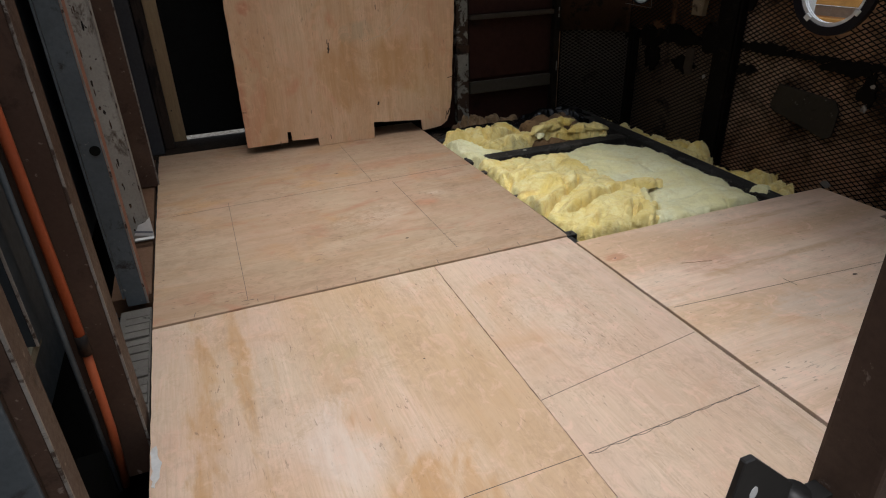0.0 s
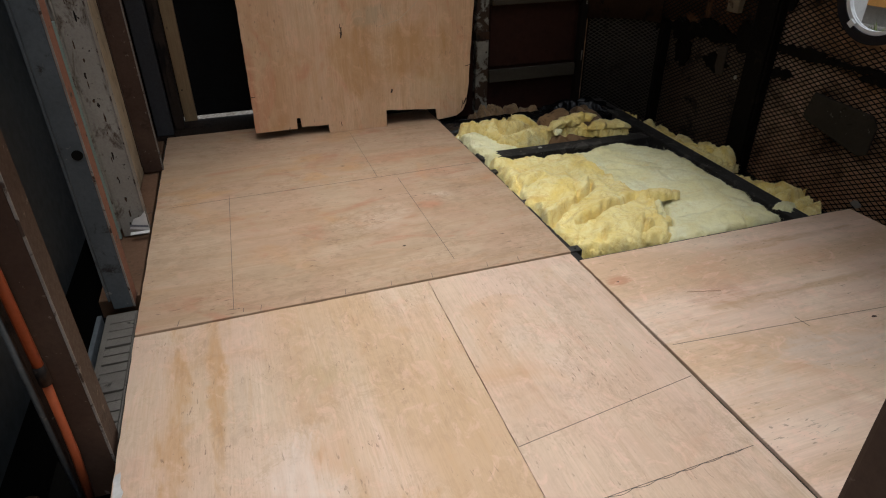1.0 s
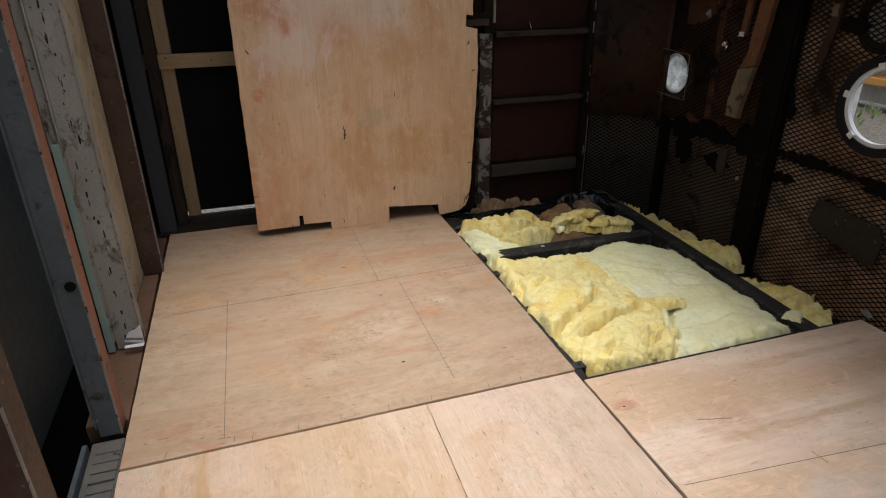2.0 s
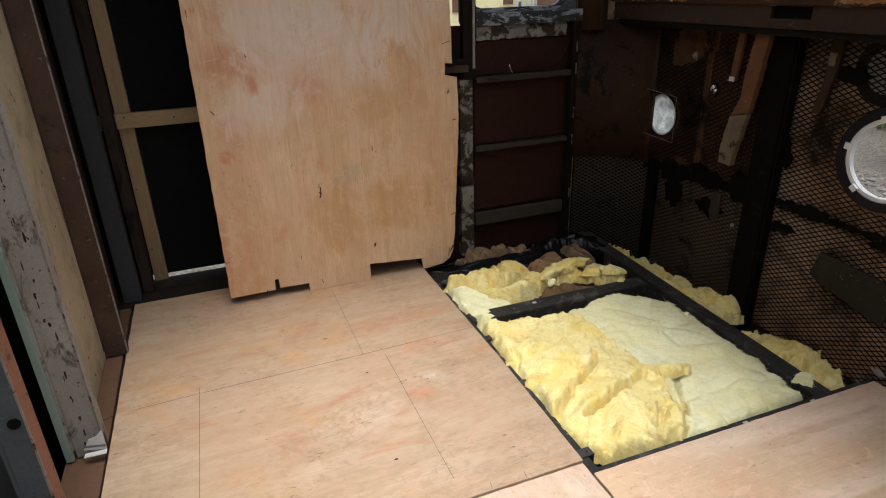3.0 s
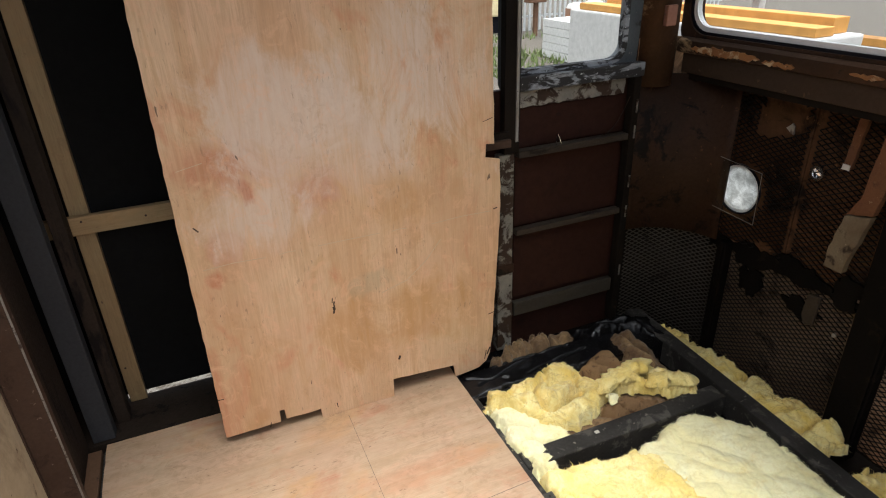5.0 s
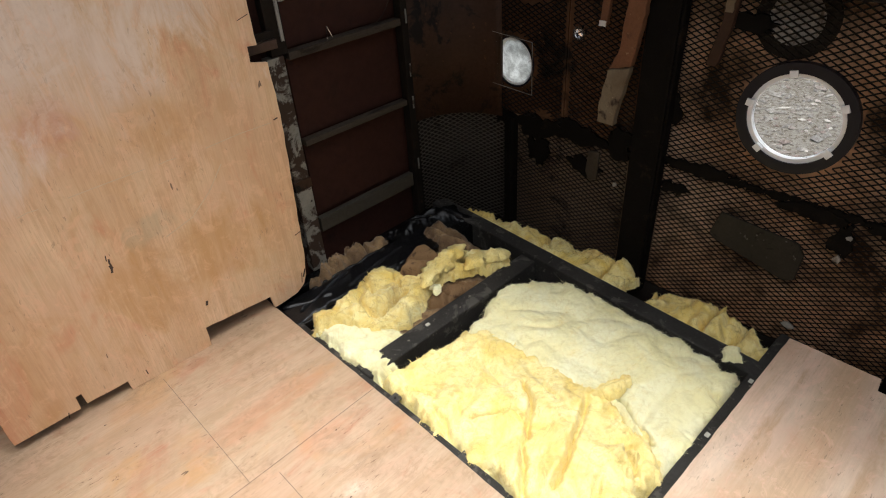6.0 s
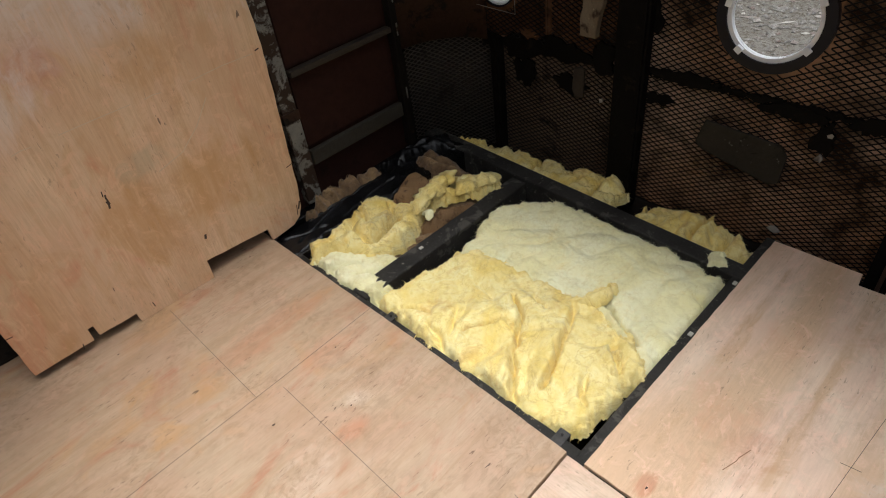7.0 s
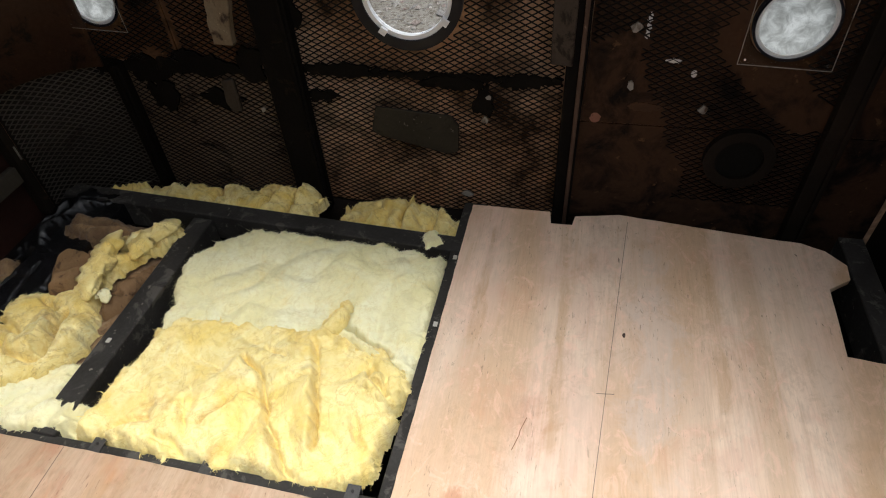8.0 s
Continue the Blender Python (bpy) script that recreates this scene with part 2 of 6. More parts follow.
def layered(name, base, top, patch, flake=0.5, scale=9, rough=(0.45, 0.85), metal=0.0, spots=None, depth=0.0012, stretch=(1, 1, 1), sharp=0.06, spec=0.16):
    """Old paint or dirt: a base coat, a second coat coming through in patches with sharp edges, and small spots."""
    m = Mat(name, 0.6, metal)
    m.b.inputs["Specular IOR Level"].default_value = spec
    wide = m.noise(scale * 0.4, 4, 0.6, 0.6, stretch)
    fine = m.noise(scale * 9, 5, 0.7, 0.2)
    flakes = m.noise(scale, 7, 0.68, 0.5, stretch, (2, 5, 1))
    col = m.mix(m.ramp(wide, (0.35, 0.0), (0.7, 1.0)), base, top)
    col = m.mix(m.mix(1.0, m.ramp(fine, (0.4, 0.0), (0.75, 1.0)), 0.35, "MULTIPLY"), col, tuple(c * 0.5 for c in base))
    edge = m.ramp(flakes, (1 - flake, 0.0), (min(1, 1 - flake + sharp), 1.0))
    col = m.mix(edge, col, patch)
    if spots:
        col = m.mix(m.ramp(m.noise(scale * 4, 4, 0.6, 0.3, (1, 1, 1), (9, 1, 3)), (0.66, 0.0), (0.71, 1.0)), col, spots)
    m.color(col).rough(fine, *rough).bump(edge, 0.35, depth).bump(fine, 0.3, depth)
    return m.m


def wool(name, pale, deep, brown, stain=0.4, shift=(0, 0, 0)):
    """Glass wool: matted fibres, from cream to ochre, with tufts, gaps whose shade is put into the colour, and stained
    seams.
    """
    m = Mat(name, 0.95)
    m.b.inputs["Specular IOR Level"].default_value = 0.08
    soft = m.noise(6.5, 5, 0.62, 0.9, (1, 1, 1), shift)
    clump = m.noise(24, 7, 0.74, 1.6, (1, 1, 1), shift)
    tuft = m.noise(62, 6, 0.72, 2.2, (1, 0.6, 1), shift)
    fibre = m.noise(170, 5, 0.78, 3.5, (1, 0.35, 1), shift)
    fuzz = m.noise(420, 3, 0.75, 2.5, (0.35, 1, 1), shift)
    vein = m.noise(9, 5, 0.6, 1.2, (1, 1, 1), (shift[0] + 7, shift[1] + 3, 1))
    col = m.mix(m.ramp(soft, (0.36, 0.0), (0.64, 1.0)), pale, deep)
    col = m.mix(m.mix(1.0, m.ramp(clump, (0.48, 0.0), (0.62, 1.0)), 0.6, "MULTIPLY"), col, tuple(min(1, c * 0.86) for c in deep))
    col = m.mix(m.mix(1.0, m.ramp(m.noise(8, 6, 0.72, 0.9, (1, 1, 1), (shift[0] + 4, 2, 8)), (0.55, 0.0), (0.68, 1.0)), stain, "MULTIPLY"), col, brown)
    col = m.mix(m.mix(1.0, m.ramp(vein, (0.485, 0.0), (0.5, 1.0), (0.515, 0.0)), 0.75 * stain, "MULTIPLY"), col, tuple(0.75 * c for c in brown))
    # Low spots between tufts and fibres are darkened to paint their shade.
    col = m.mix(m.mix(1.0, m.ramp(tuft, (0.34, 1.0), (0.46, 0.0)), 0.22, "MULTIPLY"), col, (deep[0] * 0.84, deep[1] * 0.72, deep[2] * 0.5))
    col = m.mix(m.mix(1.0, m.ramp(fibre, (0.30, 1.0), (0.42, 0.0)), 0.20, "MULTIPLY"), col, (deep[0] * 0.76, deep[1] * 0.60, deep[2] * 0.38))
    col = m.mix(m.mix(1.0, m.ramp(fuzz, (0.52, 0.0), (0.66, 1.0)), 0.55, "MULTIPLY"), col, tuple(min(1, c * 1.08) for c in pale))
    m.color(col).bump(vein, 0.25, 0.02).bump(clump, 0.30, 0.010).bump(tuft, 0.25, 0.005).bump(fibre, 0.35, 0.003).bump(fuzz, 0.35, 0.001)
    m.b.inputs["Sheen Weight"].default_value = 0.15
    return m.m


def plain(name, c, rough=0.5, metal=0.0, var=0.25, scale=30, bump=0.1):
    m = Mat(name, rough, metal)
    n = m.noise(scale, 5, 0.65)
    w = m.noise(scale * 0.12, 3, 0.6, 0.5, (1, 1, 1), (3, 1, 2))
    col = m.mix(m.ramp(n, (0.35, 0.0), (0.7, 1.0)), c, tuple(v * (1 - var) for v in c))
    col = m.mix(m.ramp(w, (0.4, 0.0), (0.7, 0.6)), col, tuple(v * (1 - 0.8 * var) for v in c))
    m.color(col).bump(n, bump, 0.001)
    return m.m


def glass(name, rough=0.02, tint=(0.96, 0.98, 0.97)):
    m = Mat(name, rough)
    m.b.inputs["Transmission Weight"].default_value = 1.0
    m.b.inputs["IOR"].default_value = 1.05
    m.color(tint)
    return m.m


RED_SMEAR, HONEY, BLUSH = (0.50, 0.19, 0.095), (0.50, 0.28, 0.115), (0.68, 0.545, 0.44)
PLY_BACK = plywood("plywood_back_sheet", "x", (0.44, 0.315, 0.208), (0.38, 0.235, 0.12), 0.62, 0.55, (0.3, 0, 0), 0.2, 0.8, 0.5, 0.12,
                   (((0.95, 0.95, 0), (0.28, 0.09, 1), RED_SMEAR, 0.38), ((1.05, 0.72, 0), (0.20, 0.07, 1), RED_SMEAR, 0.38), ((0.61, 1.02, 0), (0.10, 0.09, 1), HONEY, 0.75), ((0.57, 0.84, 0), (0.06, 0.06, 1), HONEY, 0.75), ((0.72, 0.90, 0), (0.07, 0.06, 1), HONEY, 0.6), ((0.16, 0.80, 0), (0.14, 0.08, 1), HONEY, 0.6),
                    ((0.72, 0.42, 0), (0.20, 0.12, 1), BLUSH, 0.35), ((0.914, 0.46, 0), (0.07, 0.05, 1), RED_SMEAR, 0.6), ((0.98, 0.53, 0), (0.06, 0.05, 1), BLUSH, 0.5)))
PLY_FRONT = plywood("plywood_front_sheet", "y", (0.585, 0.44, 0.315), (0.53, 0.34, 0.18), 0.40, 0.16, (1.7, 0.4, 0), 0.65, 0.6, 0.35, 0.12,
                    (((0.10, -0.42, 0), (0.05, 0.45, 1), HONEY, 0.85), ((0.19, -0.30, 0), (0.025, 0.30, 1), HONEY, 0.85), ((0.45, -0.75, 0), (0.16, 0.12, 1), HONEY, 0.85), ((0.42, -0.30, 0), (0.12, 0.10, 1), (0.42, 0.30, 0.15), 0.5), ((0.35, -0.60, 0), (0.10, 0.22, 1), BLUSH, 0.85)))
PLY_STRIP = plywood("plywood_narrow_sheet", "y", (0.615, 0.47, 0.35), (0.53, 0.355, 0.22), 0.48, 0.2, (4.1, 2.3, 0), 0.35, 0.6, 0.35, 0.12)
PLY_RIGHT = plywood("plywood_side_sheet", "x", (0.72, 0.555, 0.415), (0.62, 0.405, 0.235), 0.26, 0.22, (7.9, 5.2, 0), 0.7, 0.5, 0.35, 0.10, (((1.50, -0.30, 0), (0.13, 0.08, 1), RED_SMEAR, 0.4), ((1.27, -0.18, 0), (0.04, 0.03, 1), RED_SMEAR, 0.8), ((1.9, -0.15, 0), (0.5, 0.025, 1), HONEY, 0.6), ((1.75, -0.38, 0), (0.6, 0.02, 1), HONEY, 0.5), ((1.9, -0.78, 0), (0.6, 0.03, 1), HONEY, 0.5), ((1.7, -0.62, 0), (0.5, 0.10, 1), BLUSH, 0.85)))
PLY_BOARD = plywood("plywood_propped_board", "z", (0.60, 0.415, 0.255), (0.50, 0.275, 0.125), 0.16, 0.46, (2.7, 0, 3.3), 0.3, 0.4, 0.5, 0.14,
                    (((0.53, 1.32, 0.97), (0.24, 1, 0.12), RED_SMEAR, 0.8), ((0.52, 1.32, 0.73), (0.07, 1, 0.06), RED_SMEAR, 0.8), ((0.80, 1.32, 0.86), (0.12, 1, 0.10), RED_SMEAR, 0.8), ((0.40, 1.32, 0.16), (0.05, 1, 0.32), RED_SMEAR, 0.8), ((0.82, 1.32, 0.30), (0.14, 1, 0.25), HONEY, 0.85),
                     ((0.66, 1.32, 1.10), (0.30, 1, 0.20), BLUSH, 0.85), ((1.15, 1.32, 1.15), (0.35, 1, 0.35), BLUSH, 0.85), ((0.62, 1.32, 0.80), (0.20, 1, 0.12), BLUSH, 0.85), ((1.15, 1.32, 0.35), (0.20, 1, 0.18), HONEY, 0.85), ((0.93, 1.32, 0.50), (0.14, 1, 0.05), (0.40, 0.34, 0.22), 0.5), ((0.85, 1.32, 0.98), (0.45, 1, 0.22), BLUSH, 0.6), ((1.05, 1.32, 0.78), (0.16, 1, 0.10), HONEY, 0.6), ((0.46, 1.32, 0.62), (0.035, 1, 0.03), RED_SMEAR, 0.9), ((0.60, 1.32, 0.88), (0.03, 1, 0.05), RED_SMEAR, 0.9), ((1.25, 1.32, 0.86), (0.03, 1, 0.03), RED_SMEAR, 0.6)))
PLY_EDGE = plain("plywood_cut_edge", (0.30, 0.19, 0.11), 0.8, 0, 0.5, 90)
PENCIL = plain("pencil_graphite", (0.11, 0.085, 0.065), 0.6)
KNOT = plain("knot_wood", (0.06, 0.03, 0.016), 0.7, 0, 0.5, 120)
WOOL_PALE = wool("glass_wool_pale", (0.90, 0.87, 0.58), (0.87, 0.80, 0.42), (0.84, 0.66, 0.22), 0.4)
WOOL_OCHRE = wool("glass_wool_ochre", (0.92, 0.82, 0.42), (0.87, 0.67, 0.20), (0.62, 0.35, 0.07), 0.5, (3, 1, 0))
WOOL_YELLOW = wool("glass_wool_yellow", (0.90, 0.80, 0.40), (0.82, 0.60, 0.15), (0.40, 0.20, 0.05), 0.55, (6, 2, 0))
WOOL_DIRTY = wool("glass_wool_dirty", (0.34, 0.22, 0.11), (0.15, 0.09, 0.05), (0.03, 0.025, 0.02), 0.7, (1, 7, 0))
STONE = wool("mineral_wool_brown", (0.46, 0.335, 0.19), (0.32, 0.215, 0.115), (0.10, 0.07, 0.042), 0.45, (2, 9, 0))
BITUMEN = layered("bitumen_black_timber", (0.026, 0.024, 0.0215), (0.046, 0.043, 0.039), (0.080, 0.073, 0.064), 0.45, 13, (0.5, 0.8), spots=(0.17, 0.155, 0.13), spec=0.14)
BLACK_FILM = layered("black_plastic_film", (0.005, 0.005, 0.0055), (0.008, 0.008, 0.009), (0.016, 0.015, 0.017), 0.3, 24, (0.14, 0.35), depth=0.006, spec=0.4)
# Near-black for holes, slots and voids: their shade is put into the colour.
CAVITY = layered("cavity_shade_black", (0.006, 0.006, 0.005), (0.009, 0.008, 0.007), (0.004, 0.004, 0.004), 0.3, 10, (0.8, 1.0), spec=0.05)
BACKING = layered("rust_stained_lining", (0.66, 0.46, 0.31), (0.56, 0.27, 0.115), (0.045, 0.026, 0.015), 0.56, 4.6, (0.7, 0.95), sharp=0.20, spec=0.05)
# Lining tone for the low wall, with the shade near the floor included.
LINING_GREY = layered("shaded_grey_lining", (0.14, 0.104, 0.074), (0.10, 0.068, 0.044), (0.010, 0.008, 0.007), 0.46, 6, (0.7, 0.95), sharp=0.12, spec=0.05)
STRAND = layered("blackened_mesh_steel", (0.004, 0.003, 0.0025), (0.007, 0.005, 0.004), (0.02, 0.014, 0.010), 0.30, 12, (0.45, 0.7), spec=0.15)
# Lighter copy of the strand steel: window gleam painted into the colour.
STRAND_LIT = layered("window_lit_mesh_steel", (0.075, 0.064, 0.052), (0.11, 0.095, 0.078), (0.02, 0.015, 0.011), 0.42, 7, (0.45, 0.7), spec=0.2)
TAR = layered("tarry_black_steel", (0.010, 0.0078, 0.006), (0.016, 0.0115, 0.0085), (0.034, 0.020, 0.012), 0.36, 10, (0.5, 0.85), spec=0.06)
RUST = layered("rusty_steel", (0.030, 0.016, 0.010), (0.052, 0.025, 0.014), (0.009, 0.007, 0.006), 0.45, 8, (0.5, 0.85), spots=(0.09, 0.042, 0.018))
RUST_LIGHT = layered("rust_and_old_paint", (0.026, 0.015, 0.009), (0.075, 0.033, 0.014), (0.32, 0.225, 0.13), 0.42, 7, (0.5, 0.85), spots=(0.012, 0.009, 0.007), stretch=(1, 0.35, 1))
MAROON = layered("maroon_hardboard", (0.024, 0.0098, 0.0072), (0.036, 0.0140, 0.0094), (0.010, 0.0062, 0.005), 0.42, 5, (0.6, 0.85), depth=0.0004, spec=0.1, spots=(0.020, 0.010, 0.008), sharp=0.18)
LATH = layered("dusty_timber_rail", (0.034, 0.025, 0.018), (0.052, 0.040, 0.029), (0.014, 0.009, 0.007), 0.46, 12, stretch=(0.2, 1, 1))
GREY_PAINT = layered("blue_grey_painted_steel", (0.068, 0.077, 0.083), (0.092, 0.103, 0.110), (0.022, 0.018, 0.017), 0.40, 12, (0.4, 0.75), spots=(0.17, 0.165, 0.155), sharp=0.10)
POST_PAINT = layered("pale_grey_flaking_paint", (0.17, 0.16, 0.14), (0.26, 0.24, 0.20), (0.040, 0.024, 0.016), 0.53, 15, (0.5, 0.85), spots=(0.025, 0.016, 0.012))
STAINED_GREY = layered("stained_grey_stud", (0.24, 0.215, 0.185), (0.32, 0.295, 0.255), (0.065, 0.042, 0.028), 0.47, 16, (0.55, 0.9), spots=(0.022, 0.015, 0.011), stretch=(1, 1, 0.5), sharp=0.10)
PRIMER = layered("orange_primer", (0.25, 0.115, 0.075), (0.21, 0.095, 0.062), (0.10, 0.065, 0.05), 0.44, 10, spots=(0.05, 0.03, 0.02))
MINT = layered("mint_green_paint", (0.26, 0.32, 0.28), (0.22, 0.28, 0.25), (0.12, 0.10, 0.08), 0.32, 14)
CREAM = layered("cream_stained_panel", (0.41, 0.34, 0.235), (0.29, 0.23, 0.15), (0.14, 0.095, 0.055), 0.46, 6, (0.6, 0.85), stretch=(1, 1, 0.5), sharp=0.20, spots=(0.08,0.05,0.03))
BROWN_STEEL = layered("brown_stained_steel", (0.052, 0.030, 0.021), (0.075, 0.046, 0.032), (0.022, 0.013, 0.010), 0.42, 12, (0.35, 0.7), spots=(0.15, 0.115, 0.095), sharp=0.12)
CLADDING = layered("dark_blue_cladding", (0.022, 0.027, 0.031), (0.028, 0.035, 0.039), (0.014, 0.016, 0.018), 0.3, 4, (0.4, 0.65), depth=0.0004)
RED_PANEL = layered("red_brown_cladding", (0.075, 0.022, 0.016), (0.06, 0.018, 0.014), (0.03, 0.012, 0.010), 0.3, 5, (0.45, 0.7), depth=0.0004)
OLIVE = layered("worn_olive_ledge", (0.105, 0.092, 0.062), (0.13, 0.115, 0.08), (0.045, 0.035, 0.025), 0.36, 9, spots=(0.03, 0.02, 0.015))
SILL_FELT = layered("cracked_grey_felt", (0.115, 0.102, 0.088), (0.15, 0.135, 0.115), (0.03, 0.025, 0.021), 0.40, 26, (0.7, 0.95), depth=0.003)
DARK_WOOD = layered("dark_rotten_wood", (0.020, 0.014, 0.010), (0.034, 0.023, 0.017), (0.007, 0.005, 0.005), 0.44, 12, stretch=(1, 1, 0.15))
BLUE_WOOD = layered("faded_blue_grey_wood", (0.032, 0.033, 0.036), (0.046, 0.047, 0.051), (0.013, 0.011, 0.010), 0.42, 12, stretch=(1, 1, 0.12))
BROWN_PLATE = layered("brown_sole_plate", (0.15, 0.085, 0.05), (0.11, 0.06, 0.036), (0.05, 0.03, 0.02), 0.4, 10, (0.4, 0.8))
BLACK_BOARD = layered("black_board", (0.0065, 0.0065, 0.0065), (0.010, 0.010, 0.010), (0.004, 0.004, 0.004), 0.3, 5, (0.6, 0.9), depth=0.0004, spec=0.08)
PINE = plywood("pine_batten", "z", (0.30, 0.215, 0.105), (0.23, 0.145, 0.062), 0.25, 0.1, (5, 5, 5), 0.4)
PINE_X = plywood("pine_crosspiece", "x", (0.34, 0.245, 0.12), (0.25, 0.16, 0.07), 0.25, 0.1, (8, 5, 5), 0.4)
COPPER = layered("orange_conduit", (0.36, 0.085, 0.03), (0.30, 0.07, 0.028), (0.14, 0.05, 0.03), 0.34, 16, (0.3, 0.6))
ALU = layered("flaking_aluminium_paint", (0.20, 0.21, 0.23), (0.36, 0.38, 0.40), (0.030, 0.028, 0.028), 0.55, 24, (0.35, 0.7), spots=(0.66, 0.67, 0.68), stretch=(0.35, 1, 1))
WHITE_RING = plain("white_lamp_ring", (0.74, 0.74, 0.74), 0.3, 0, 0.12)
CHROME = plain("chrome_bezel", (0.75, 0.76, 0.78), 0.16, 1.0, 0.1)
RUBBER = layered("black_rubber", (0.004, 0.004, 0.009), (0.006, 0.006, 0.010), (0.010, 0.010, 0.012), 0.3, 20, (0.35, 0.6), spec=0.25)
CLEAR = glass("clear_pane")
ACRYLIC = glass("thin_clear_sheet", 0.05)
FROST = Mat("frosted_wet_lens", 0.7)
FROST.color(FROST.mix(FROST.ramp(FROST.noise(26, 6, 0.7, 0.6), (0.40, 0.0), (0.66, 1.0)), (0.86, 0.87, 0.86), (0.66, 0.67, 0.66)))
glow_through = FROST.t.nodes.new("ShaderNodeBsdfTranslucent")
FROST.link(FROST.ramp(FROST.noise(26, 6, 0.7, 0.6), (0.40, (0.82, 0.82, 0.80)), (0.62, (0.46, 0.46, 0.44))), glow_through.inputs["Color"])
FROST.link(glow_through.outputs[0], FROST.t.nodes["Material Output"].inputs["Surface"])
FROST = FROST.m
CARD = plain("printed_white_card", (0.62, 0.60, 0.57), 0.6)
CARD_GREY = plain("grey_print", (0.16, 0.16, 0.18), 0.6)
STEEL = plain("galvanised_clip", (0.10, 0.095, 0.09), 0.5, 0.7, 0.4, 60)
DARK_HINGE = plain("dark_hinge_steel", (0.03, 0.027, 0.025), 0.45, 0.5, 0.3, 60)
TUFT = plain("white_tuft", (0.6, 0.58, 0.5), 0.9)
# Bare wear and the bevel highlight of stud edges, both in one pale colour.
EDGE_WORN_LIT = layered("bare_worn_lit_steel_edge", (0.17, 0.15, 0.13), (0.27, 0.245, 0.215), (0.05, 0.033, 0.025), 0.46, 26, (0.4, 0.7))
GOUGE = plain("reddish_gouge", (0.33, 0.17, 0.09), 0.7, 0, 0.4, 90)
PLATE_BROWN = layered("dusty_brown_plate", (0.024, 0.020, 0.015), (0.033, 0.028, 0.021), (0.013, 0.009, 0.007), 0.42, 14, (0.5, 0.8), spots=(0.11, 0.10, 0.085), spec=0.1)
LINING_BROWN = layered("brown_rusted_lining", (0.070, 0.036, 0.019), (0.105, 0.053, 0.027), (0.012, 0.009, 0.007), 0.50, 7, (0.7, 0.95), spots=(0.16, 0.085, 0.04), sharp=0.12, spec=0.05)
LEDGE_BROWN = layered("brown_sooted_ledge_paint", (0.034, 0.022, 0.015), (0.055, 0.033, 0.020), (0.014, 0.010, 0.008), 0.44, 7, (0.5, 0.8), spots=(0.10, 0.06, 0.035), stretch=(1, 0.4, 1), sharp=0.16)
RUST_SPECK = layered("rust_breaking_through", (0.085, 0.048, 0.026), (0.055, 0.032, 0.02), (0.02, 0.014, 0.010), 0.50, 40, (0.7, 0.95), depth=0.002)
BLACK_TAR = layered("thick_black_tar", (0.0042, 0.0034, 0.0028), (0.0070, 0.0055, 0.0045), (0.013, 0.009, 0.006), 0.40, 16, (0.5, 0.9), depth=0.004, spec=0.05)
# Rusty brown taken down further: the dim bay's shade is in this colour.
LINING_DARK = layered("shaded_brown_lining", (0.036, 0.020, 0.012), (0.052, 0.027, 0.015), (0.008, 0.006, 0.005), 0.54, 7, (0.7, 0.95), spots=(0.09, 0.05, 0.025), sharp=0.16, spec=0.05)
STRUT_RUST = layered("orange_brown_strut_rust", (0.12, 0.055, 0.028), (0.17, 0.075, 0.036), (0.05, 0.028, 0.018), 0.42, 14, (0.6, 0.9), spots=(0.24, 0.17, 0.10), sharp=0.12)
STRUT_PALE = layered("peeling_cream_strut_paint", (0.17, 0.135, 0.09), (0.11, 0.075, 0.045), (0.035, 0.022, 0.015), 0.46, 18, (0.6, 0.9), spots=(0.30, 0.25, 0.17), sharp=0.10)
RAIL_PALE = layered("dusty_grey_bottom_rail", (0.038, 0.032, 0.024), (0.055, 0.047, 0.036), (0.018, 0.013, 0.010), 0.42, 11, (0.6, 0.9), stretch=(0.2, 1, 1))
BROWN_PAPER = layered("brown_backing_paper", (0.24, 0.145, 0.070), (0.17, 0.10, 0.05), (0.08, 0.045, 0.025), 0.46, 16, (0.7, 0.95), depth=0.003)
RUST_ORANGE = layered("orange_flaking_rust", (0.30, 0.14, 0.055), (0.20, 0.085, 0.032), (0.50, 0.38, 0.24), 0.47, 16, (0.6, 0.9), spots=(0.03, 0.017, 0.01), sharp=0.10)

# ================= the shell =================
WALL_X, BACK_Y, REAR_Y, LEFT_X, ROOF_Z = 2.352, 1.45, 1.74, -0.19, 2.02
PORTS = [(1.143, 0.632, 0.090), (0.130, 0.665, 0.150), (-0.868, 0.622, 0.099), (0.855, 0.784, 0.018)]


def wall_at(s, off=0.0):
    """The side wall in plan: straight along y, then rounded into the back wall. s: metres along from y = -1.3; off: into the room."""
    straight, r = 2.47, 0.29
    if s <= straight:
        return WALL_X - off, -1.3 + s
    a = min((s - straight) / r, math.pi / 2)
    return WALL_X - r + (r - off) * math.cos(a), 1.17 + (r - off) * math.sin(a)


def along_wall(y):
    return y + 1.3


